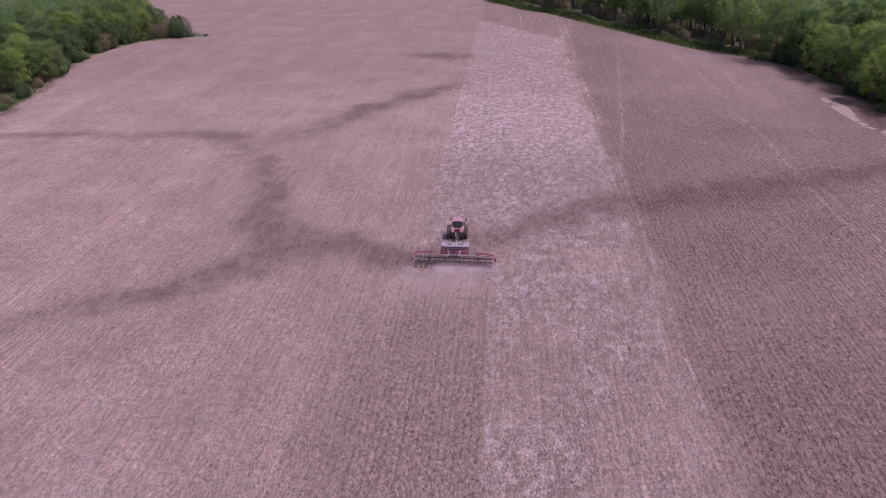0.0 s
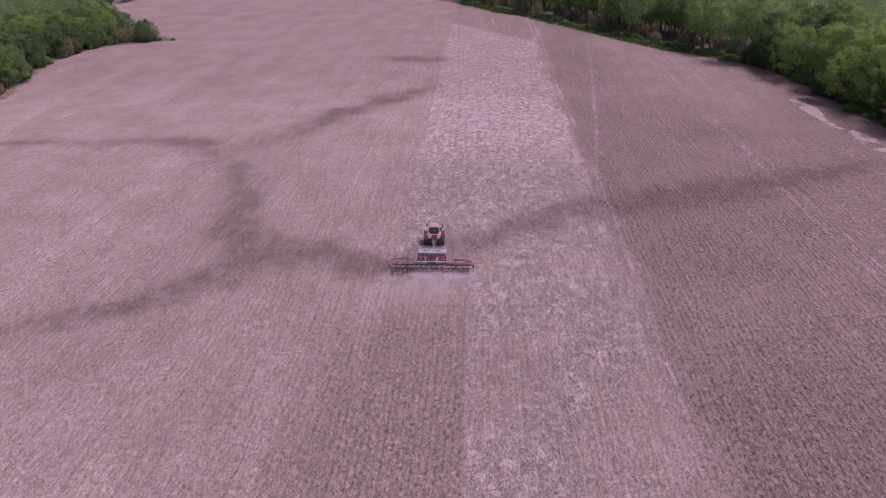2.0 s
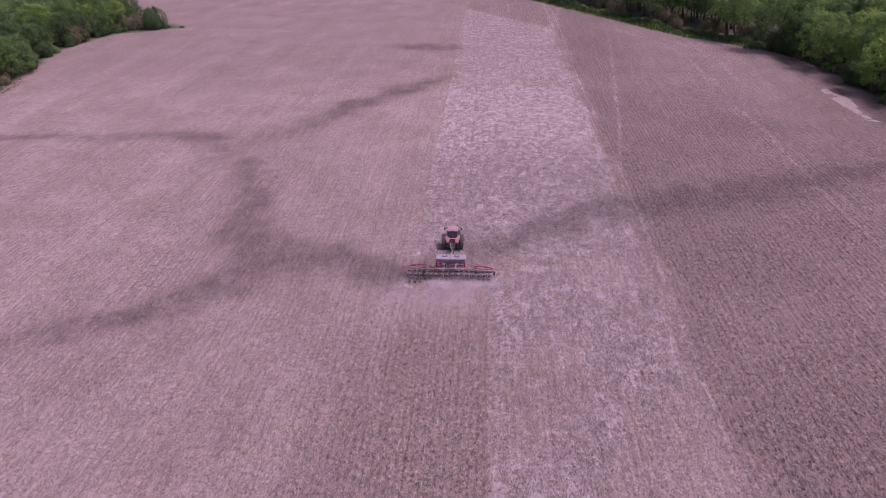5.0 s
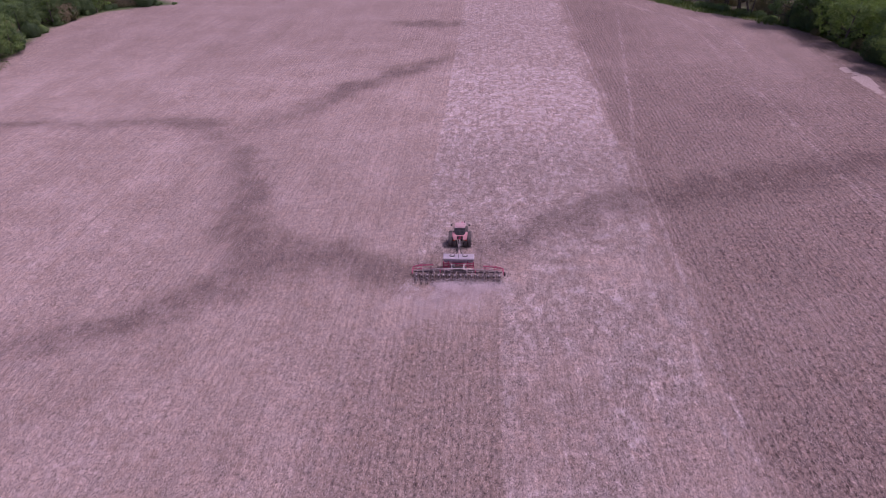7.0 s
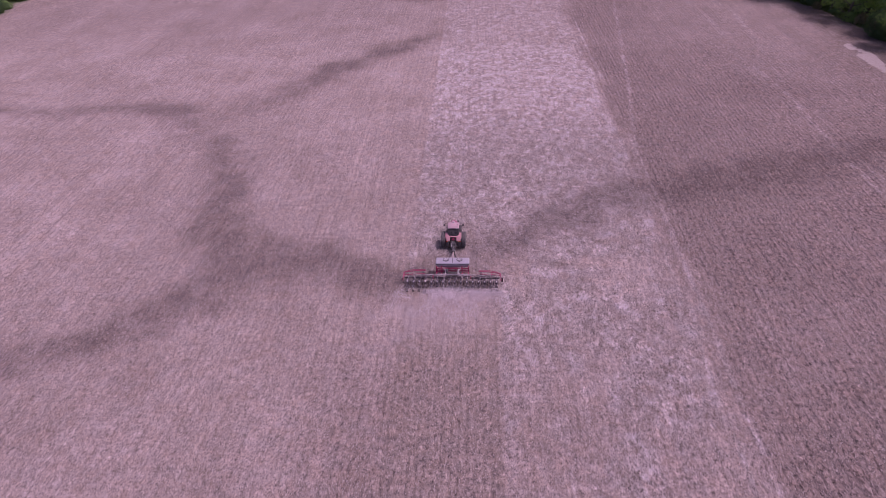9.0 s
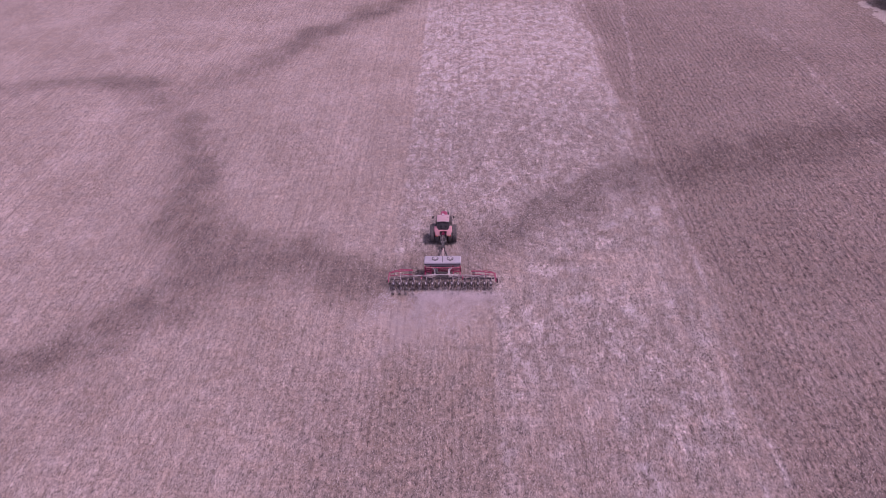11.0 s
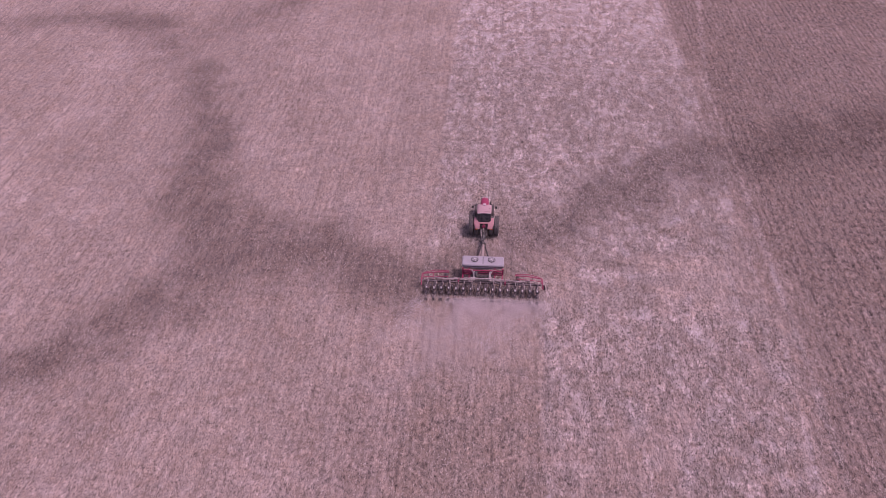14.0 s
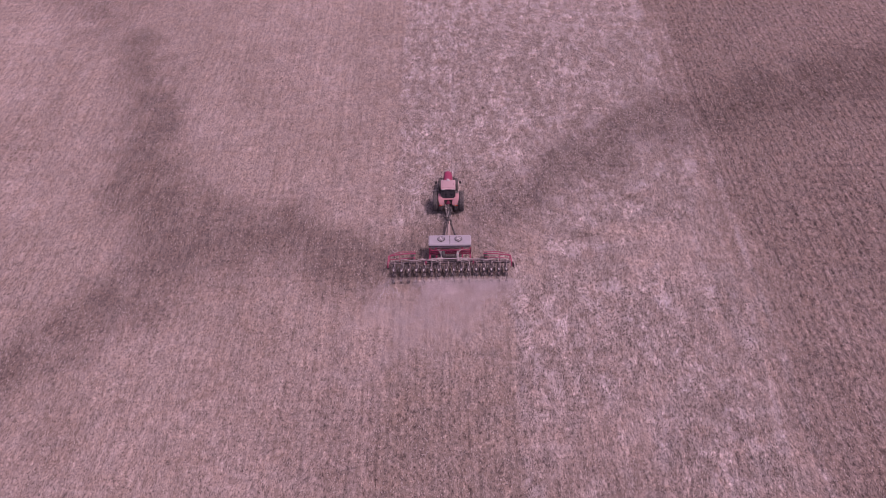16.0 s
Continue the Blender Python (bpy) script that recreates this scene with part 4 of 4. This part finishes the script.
    for z in (0.95, 1.22, 1.5):
        part("cross_rail", box(bmesh.new(), (0.1, 1.28, z), (3.9, 0.10, 0.12), 0.015), RED, ob)
    part("fan_housing", turned(bmesh.new(), [(0.05, -0.14), (0.32, -0.14), (0.36, 0.0), (0.32, 0.14), (0.05, 0.14)], 24), BLACK, ob, place=pose(-0.55, 0.98, 1.25))
    part("step_platform", box(bmesh.new(), (0.1, 1.0, 1.05), (2.3, 0.35, 0.05), 0.01), DARK_STEEL, ob)
    # hoses: loops at the hopper's feet and runs out along the wings
    for x, s in ((-0.95, -1), (1.05, 1)):
        for k in range(2):
            r = 0.42 + 0.12 * k
            pts = [(x + s * (0.05 + 0.2 * k) - s * r * 0.8 * math.cos(a), 0.85 + 0.52 * math.sin(a) - 0.05 * k, 1.27 + 0.25 * math.sin(a)) for a in (radians(-100 + 20 * j) for j in range(11))]
            part("air_hose", tube(bmesh.new(), pts, 0.058, 8), HOSE, ob)
    for s in (-1, 1):
        for k in range(7):
            end = 0.07 + s * (1.1 + 0.73 * k)
            y0, z0 = 0.34 + 0.045 * (k % 4), 1.06 + 0.045 * (k % 3)
            pts = [Vector((0.1 + s * (0.55 + 0.1 * k), 0.9 - 0.05 * k, 1.12))]
            for j in range(1, 9):
                f = j / 8
                pts.append(Vector((0.1 + s * (0.55 + 0.1 * k) + (end - 0.1 - s * (0.55 + 0.1 * k)) * f, y0 + 0.11 * math.sin(j * 1.3 + k * 2.1), z0 + 0.05 * math.sin(j * 1.9 + k))))
            pts += [Vector((end + 0.05, 0.14, 1.02)), Vector((end + 0.06, -0.1, 0.95))]
            part("seed_hose", tube(bmesh.new(), pts, 0.036, 6), HOSE if k % 2 else HOSE_DARK, ob)
    for s in (-1, 1):
        for k in range(4):
            pts = [Vector((0.05 + s * (0.7 + 0.62 * j * (1 - 0.06 * k)), 0.16 + 0.09 * k + 0.08 * math.sin(j * 1.7 + k * 2.3 + s), 0.98 + 0.05 * k + 0.06 * math.sin(j * 2.3 + k))) for j in range(10 - k)]
            part("hydraulic_hose", tube(bmesh.new(), pts, 0.03, 6), BLACK if k == 1 else HOSE_DARK, ob)
    # tongue and hitch
    part("tongue", box(bmesh.new(), (0.02, 3.95, 0.86), (0.28, 3.6, 0.30), 0.03), TONGUE, ob, "dusty pale tongue beam")
    part("hitch_eye", box(box(bmesh.new(), (0.03, 6.3, 0.68), (0.16, 1.4, 0.14), 0.03), (0.03, 5.75, 0.85), (0.42, 0.3, 0.4), 0.05), DARK_STEEL, ob)
    for s in (-1, 1):
        part("tongue_brace", tube(bmesh.new(), [(0.06 + s * 0.12, 5.6, 0.75), (0.06 + s * (0.95 if s > 0 else 0.6), 2.4, 0.85)], 0.085, 8), TONGUE if s < 0 else DARK_STEEL, ob)
    part("jack_stand", tube(bmesh.new(), [(0.26, 5.6, 0.35), (0.26, 5.6, 1.2)], 0.05, 8), STEEL, ob)
    part("hose_carrier", tube(bmesh.new(), [(0.0, 5.2, 0.85), (0.0, 5.2, 1.45), (0.0, 5.5, 1.55)], 0.035, 8), DARK_STEEL, ob)
    return ob


build_planter()


# ---- dust ----
def build_dust():
    """Fine soil in the air behind the row units: specks in drifting puffs."""
    rng = np.random.default_rng(31)
    n = 420000
    y = -1.5 - rng.exponential(2.2, n)
    x = rng.uniform(-6.2, 6.4, n) + rng.normal(0, 0.25, n) * -y - 0.12 * (-y - 1.7)
    z = rng.exponential(0.10 + 0.09 * -y, n)
    puff = clouds(x, y * 0.8 + z * 1.5, 3.4, 131) * 0.7 + clouds(x + 40, y - z, 1.1, 137) * 0.3
    core = 0.55 + 0.45 * np.exp(-(((x - 0.4) / 2.6) ** 2))
    keep = (rng.random(n) < 0.44 * step(0.36, 0.62, puff) * core * step(-13, -4, y)) & (z < 2.6)
    c = np.stack([x, y, 0.06 + z], 1)[keep]
    m = len(c)
    side = rng.normal(0, 1, (m, 3))
    side /= np.linalg.norm(side, axis=1)[:, None]
    other = np.cross(side, rng.normal(0, 1, (m, 3)))
    other /= np.linalg.norm(other, axis=1)[:, None]
    r = rng.uniform(0.011, 0.022, m)[:, None]
    tagged(new("dust", leaves_mesh("dust", c, side * r, other * r, DUST)), "pale soil dust drifting up behind the planter", "dust", kind="stuff")


build_dust()


# ---- woods ----
def tree_parts(seed, height, spread_r, base, leaf, leaves, size, stems=1):
    """Trunk and crown meshes of one tree that stands at the origin."""
    rng = np.random.default_rng(seed)
    bm = bmesh.new()
    tips = []
    for s in range(stems):
        lean = rng.uniform(-0.12, 0.12, 2) * (1 + stems * 0.5)
        foot = Vector((rng.uniform(-0.4, 0.4) * (stems - 1), rng.uniform(-0.4, 0.4) * (stems - 1), -0.1))
        top = height * rng.uniform(0.72, 0.86)
        pts, rs = [], []
        for k in range(7):
            f = k / 6
            pts.append(foot + Vector((lean[0] * top * f + rng.normal(0, 0.12) * (k > 0), lean[1] * top * f + rng.normal(0, 0.12) * (k > 0), top * f)))
            rs.append((0.022 * height / stems ** 0.4) * (1 - 0.85 * f) + 0.02)
        tube(bm, pts, rs, 7)
        for b in range(9):
            f = base / height + (0.92 - base / height) * (b + rng.random()) / 9
            i = min(int(f / 0.86 * 6), 5)
            a = rng.uniform(0, 6.28)
            reach = spread_r * rng.uniform(0.55, 0.95) * (1.1 - 0.6 * f)
            q = pts[i] + Vector((math.cos(a) * reach, math.sin(a) * reach, reach * rng.uniform(0.35, 0.9)))
            mid = pts[i].lerp(q, 0.5) + Vector((0, 0, -0.12 * reach))
            tube(bm, [pts[i], mid, q], [rs[i] * 0.5, rs[i] * 0.3, 0.02], 5)
            tips.append(q)
    trunk = mesh_of("trunk", bm, BARK)
    # crown: clumps of leaves about an uneven dome
    clumps = []
    for _ in range(70):
        a, u = rng.uniform(0, 6.28), rng.uniform(0, 1)
        z = base + (height - base) * (0.08 + 0.9 * u)
        dome = math.sqrt(max(0.05, 1 - (2 * (0.12 + 0.85 * u) - 0.95) ** 2))
        r = spread_r * dome * math.sqrt(rng.uniform(0.25, 1.0)) * rng.uniform(0.75, 1.12)
        clumps.append((r * math.cos(a), r * math.sin(a), z, rng.uniform(0.6, 1.35)))
    for q in tips:
        clumps.append((*q, rng.uniform(0.6, 1.1)))
    clumps = np.array(clumps)
    pick = clumps[rng.integers(0, len(clumps), leaves)]
    puff = spread_r * 0.25
    off = rng.normal(0, 1, (leaves, 3))
    off /= np.linalg.norm(off, axis=1)[:, None]
    off *= (rng.uniform(0.3, 1.0, leaves) ** 0.5)[:, None]
    c = pick[:, :3] + off * (puff * pick[:, 3:]) * [1, 1, 0.85]
    c[:, 2] = np.maximum(c[:, 2], 0.3)
    out = off + rng.normal(0, 0.45, (leaves, 3)) + [0, 0, 0.7]
    out /= np.linalg.norm(out, axis=1)[:, None]
    # sprays of leaves point up and outwards
    long = off * [0.6, 0.6, 0.3] + [0, 0, 0.8] + rng.normal(0, 0.45, (leaves, 3))
    long -= out * np.sum(long * out, axis=1)[:, None]
    long /= np.linalg.norm(long, axis=1)[:, None] + 1e-9
    s = size * rng.uniform(0.6, 1.35, leaves)[:, None]
    return trunk, leaves_mesh("crown", c, long * s, np.cross(out, long) * s * 0.62, leaf)


KINDS = [
    tree_parts(1, 14.0, 4.6, 1.8, LEAF_A, 4600, 0.23),
    tree_parts(2, 12.5, 4.5, 0.9, LEAF_B, 4600, 0.23),
    tree_parts(3, 16.0, 4.9, 2.2, LEAF_A, 4900, 0.24),
    tree_parts(4, 11.0, 4.4, 0.7, LEAF_A, 4300, 0.22),
    tree_parts(5, 14.5, 4.3, 4.4, LEAF_A, 3600, 0.22, 3),
    tree_parts(6, 9.5, 3.8, 0.8, LEAF_C, 3800, 0.19, 2),
    tree_parts(7, 14.5, 4.9, 1.6, LEAF_D, 4700, 0.23),
    tree_parts(8, 12.0, 4.6, 1.0, LEAF_D, 4500, 0.22, 2),
]
TREE_LABELS = ["leafy deciduous tree in fresh spring green", "dense dark green tree of the wood's edge", "tall light green broadleaf tree", "low-branched dark green tree",
               "slender many-stemmed tree with bare lower trunks", "half-leafed olive-brown tree at the field's edge",
               "broad bright yellow-green tree in fresh leaf", "two-stemmed bright green tree in fresh leaf"]


def plant_tree(kind, x, y, size, turn, group):
    trunk, crown = KINDS[kind]
    t = tagged(new("tree"), TREE_LABELS[kind], "tree", group)
    t.matrix_basis = pose(x, y, -0.05, 0, 0, turn) @ Matrix.Diagonal((size, size, size, 1))
    part("trunk", trunk, None, t)
    part("crown", crown, None, t)


def shrub_mesh(seed, r, h, leaf, leaves, size):
    rng = np.random.default_rng(seed)
    a, u = rng.uniform(0, 6.28, leaves), rng.uniform(0, 1, leaves)
    lobes = 1 + 0.22 * np.sin(a * 3 + seed) + 0.15 * np.sin(a * 5 + 2 * seed)
    rad = r * lobes * np.sqrt(np.maximum(0.08, 1 - np.abs((u - 0.46) / 0.56) ** 2.4)) * rng.uniform(0.5, 1.0, leaves) ** 0.5
    c = np.stack([rad * np.cos(a), rad * np.sin(a), 0.1 + h * u * (0.93 + 0.1 * np.sin(a * 2 + seed))], 1) + rng.normal(0, 0.16, (leaves, 3))
    out = np.stack([np.cos(a), np.sin(a), u + 0.2], 1) + rng.normal(0, 0.35, (leaves, 3))
    out /= np.linalg.norm(out, axis=1)[:, None]
    long = np.stack([0.5 * np.cos(a), 0.5 * np.sin(a), np.full(leaves, 0.9)], 1) + rng.normal(0, 0.4, (leaves, 3))
    long -= out * np.sum(long * out, axis=1)[:, None]
    long /= np.linalg.norm(long, axis=1)[:, None]
    s = size * rng.uniform(0.6, 1.4, leaves)[:, None]
    crown = leaves_mesh("foliage", c, long * s, np.cross(out, long) * s * 0.5, leaf)
    bm = bmesh.new()
    for k in range(7):
        t = 2 * math.pi * k / 7 + rng.uniform(-0.3, 0.3)
        tube(bm, [(0.1 * math.cos(t), 0.1 * math.sin(t), -0.05), (0.3 * r * math.cos(t), 0.3 * r * math.sin(t), 0.45 * h), (0.6 * r * math.cos(t), 0.6 * r * math.sin(t), 0.8 * h)], [0.06, 0.04, 0.015], 5)
    return mesh_of("stems", bm, BARK), crown


SHRUBS = [shrub_mesh(11, 3.6, 7.2, LEAF_B, 5600, 0.25), shrub_mesh(12, 2.4, 3.6, LEAF_C, 1500, 0.2), shrub_mesh(13, 2.2, 1.5, LEAF_B, 1700, 0.17), shrub_mesh(14, 2.0, 2.6, LEAF_A, 1800, 0.18)]
SHRUB_LABELS = ["round dark green bush at the field margin", "brownish thin-leaved bush beside the wood", "low dark green undergrowth bush", "light green young bush at the wood's edge"]


def plant_shrub(kind, x, y, size, turn, group):
    stems, leaves = SHRUBS[kind]
    t = tagged(new("bush"), SHRUB_LABELS[kind], "bush", group)
    t.matrix_basis = pose(x, y, 0, 0, 0, turn) @ Matrix.Diagonal((size, size, size, 1))
    part("stems", stems, None, t)
    part("foliage", leaves, None, t)


def build_woods():
    rng = random.Random(4)
    left, right = "trees of the wood with the far hedge", "trees of the wood along the straight margin"
    for x in np.arange(-205, -100, 6.2):
        for y in np.arange(66, 300, 6.2):
            px, py = x + rng.uniform(-2.4, 2.4), y + rng.uniform(-2.4, 2.4)
            d = float(inside(np.array(px), np.array(py), LEFT_WOOD, -1))
            if d < 1.6 or d > 38 or py > 192 + (-px - 140) * 1.1:
                continue
            if px > -137.5 and py > 150:
                continue
            if py < 100 and d < 6.5:
                continue
            kind = rng.choice((0, 1, 2, 3, 6, 1)) if d > 9 else rng.choice((1, 3, 0, 1, 5, 6))
            plant_tree(kind, px, py, rng.uniform(0.72, 1.02), rng.uniform(0, 360), left)
    for x in np.arange(-10, 190, 6.8):
        for y in np.arange(36, 320, 7.0):
            px, py = x + rng.uniform(-2.5, 2.5), y + rng.uniform(-2.5, 2.5)
            d = float(inside(np.array(px), np.array(py), RIGHT_WOOD, -1))
            if d < (8.5 if py > 150 else 2.2) or d > 30 or py < 56:
                continue
            thin = 140 < py < 300 and d < 26
            if thin and rng.random() < 0.35:
                continue
            if thin:
                kind = 4
            elif py < 122:
                kind = rng.choice((6, 7, 6, 0))
            else:
                kind = rng.choice((0, 1, 2, 3)) if d < 14 else rng.choice((6, 0, 2))
            plant_tree(kind, px, py, rng.uniform(0.95, 1.3), rng.uniform(0, 360), right)
    for k in range(16):
        plant_tree(rng.choice((0, 1, 3)), -207 + 2.1 * k + rng.uniform(-4, 0.5), 252 + 4.2 * k + rng.uniform(-1, 2), rng.uniform(0.6, 0.9), rng.uniform(0, 360), left)
    for x, y, kind, size in ((-125.5, 176.5, 0, 1.1), (-131.5, 177.5, 1, 1.4), (-135, 175.5, 1, 1.3), (-121.5, 177.5, 2, 0.7), (-137, 171, 2, 1.1), (-141, 167, 0, 0.8), (-115.5, 178, 2, 0.45), (-138, 176, 1, 1.5), (-143, 152, 1, 1.7), (-146, 157, 1, 1.6)):
        plant_shrub(kind, x, y, size, rng.uniform(0, 360), left)
    for line, side, group in ((LEFT_WOOD, -1, left), (RIGHT_WOOD, -1, right)):
        for (xa, ya), (xb, yb) in zip(line, line[1:]):
            if ya < 40 or yb > 290 or ya > 290 or -133 < xb < -50 and ya > 150:
                continue
            long = math.hypot(xb - xa, yb - ya)
            for k in range(int(long / 4.2)):
                f = (k + rng.random()) / max(1, int(long / 4.2))
                nx, ny = (yb - ya) / long * side, -(xb - xa) / long * side
                d = rng.uniform(2.2, 6.5)
                if line is RIGHT_WOOD and ya > 140:
                    plant_shrub(2, xa + f * (xb - xa) + nx * (d + 2.5), ya + f * (yb - ya) + ny * (d + 2.5), rng.uniform(0.5, 1.1), rng.uniform(0, 360), group)
                    d += rng.uniform(6, 16)
                    plant_shrub(1, xa + f * (xb - xa) + nx * d, ya + f * (yb - ya) + ny * d, rng.uniform(0.8, 1.3), rng.uniform(0, 360), group)
                    continue
                plant_shrub(rng.choice((1, 2, 2, 3, 0)), xa + f * (xb - xa) + nx * d, ya + f * (yb - ya) + ny * d, rng.uniform(0.5, 1.0), rng.uniform(0, 360), group)


build_woods()


def build_far_wood():
    """The wood behind its first rows of trees, which shows as one canopy."""
    rng = np.random.default_rng(21)
    crowns = []
    for x0, x1, y0, y1, line in ((-330, -130, 40, 420, LEFT_WOOD), (-60, 330, 40, 520, RIGHT_WOOD)):
        gx, gy = np.meshgrid(np.arange(x0, x1, 7.6), np.arange(y0, y1, 7.6))
        px, py = gx.ravel() + rng.uniform(-2.6, 2.6, gx.size), gy.ravel() + rng.uniform(-2.6, 2.6, gx.size)
        d = inside(px, py, line, -1)
        keep = (d > (36 if x0 < -100 else 29)) & (d < 95) & (py < 400)
        if x0 < -100:
            keep &= py < 192 + (-px - 140) * 1.1
        crowns += list(zip(px[keep], py[keep]))
    crowns = np.array(crowns)
    per = 520
    n = len(crowns) * per
    high = np.repeat(rng.uniform(10.5, 16.5, len(crowns)), per)
    wide = np.repeat(rng.uniform(3.6, 5.2, len(crowns)), per)
    a, u = rng.uniform(0, 6.283, n), rng.uniform(0.1, 1, n)
    lobe = 1 + 0.2 * np.sin(3 * a + np.repeat(rng.uniform(0, 6, len(crowns)), per)) + 0.15 * np.sin(9 * u + 5 * a)
    r = wide * lobe * np.sqrt(np.maximum(0.04, 1 - (1.9 * u - 0.95) ** 2)) * rng.uniform(0.6, 1.0, n) ** 0.4
    c = np.stack([np.repeat(crowns[:, 0], per) + r * np.cos(a), np.repeat(crowns[:, 1], per) + r * np.sin(a), high * (0.12 + 0.88 * u)], 1) + rng.normal(0, 0.3, (n, 3))
    out = np.stack([np.cos(a), np.sin(a), 2 * u - 0.6], 1) + rng.normal(0, 0.5, (n, 3))
    out /= np.linalg.norm(out, axis=1)[:, None]
    side = np.cross(out, rng.normal(0, 1, (n, 3)))
    side /= np.linalg.norm(side, axis=1)[:, None]
    long = np.cross(out, side)
    s = rng.uniform(0.25, 0.5, n)[:, None]
    tagged(new("far_wood", leaves_mesh("far_wood", c, long * s, side * s * 0.6, LEAF_A)), "green canopy of the wood behind its edge", "trees", kind="stuff")


build_far_wood()


def build_grass():
    """Rough grass along the margins of both woods."""
    rng = np.random.default_rng(9)
    x, y = rng.uniform(-150, 118, 420000), rng.uniform(30, 270, 420000)
    left, right = inside(x, y, LEFT_WOOD, -1), inside(x, y, RIGHT_WOOD, -1)
    near = np.where(x < -90, left, right)
    keep = ((x < -112) | (x > -90)) & (near > np.where((x > 0) & (y < 135), 2.5, -0.8)) & (near < 9.5) & ((x > -90) | (y < 104)) & (rng.random(len(x)) < step(-1.0, 1.5, near + (clouds(x, y, 4, 97) - 0.5) * 4))
    x, y = x[keep], y[keep]
    n = len(x)
    a = rng.uniform(0, 6.28, n)
    h, w = rng.uniform(0.25, 0.95, n), rng.uniform(0.05, 0.12, n)
    h *= np.where(x < -90, 0.4, 1.0)
    lean = rng.normal(0, 0.25, (n, 2))
    foot = np.stack([x, y, np.zeros(n)], 1)
    side = np.stack([np.cos(a), np.sin(a), np.zeros(n)], 1) * w[:, None]
    top = foot + np.stack([lean[:, 0] * h, lean[:, 1] * h, h], 1)
    co = np.stack([foot - side, foot + side, top + side * 0.4, top - side * 0.4], 1)
    tagged(new("grass", quads_mesh("grass", co, GRASS)), "rough green grass along the edge of the woods", "grass", kind="stuff")


build_grass()
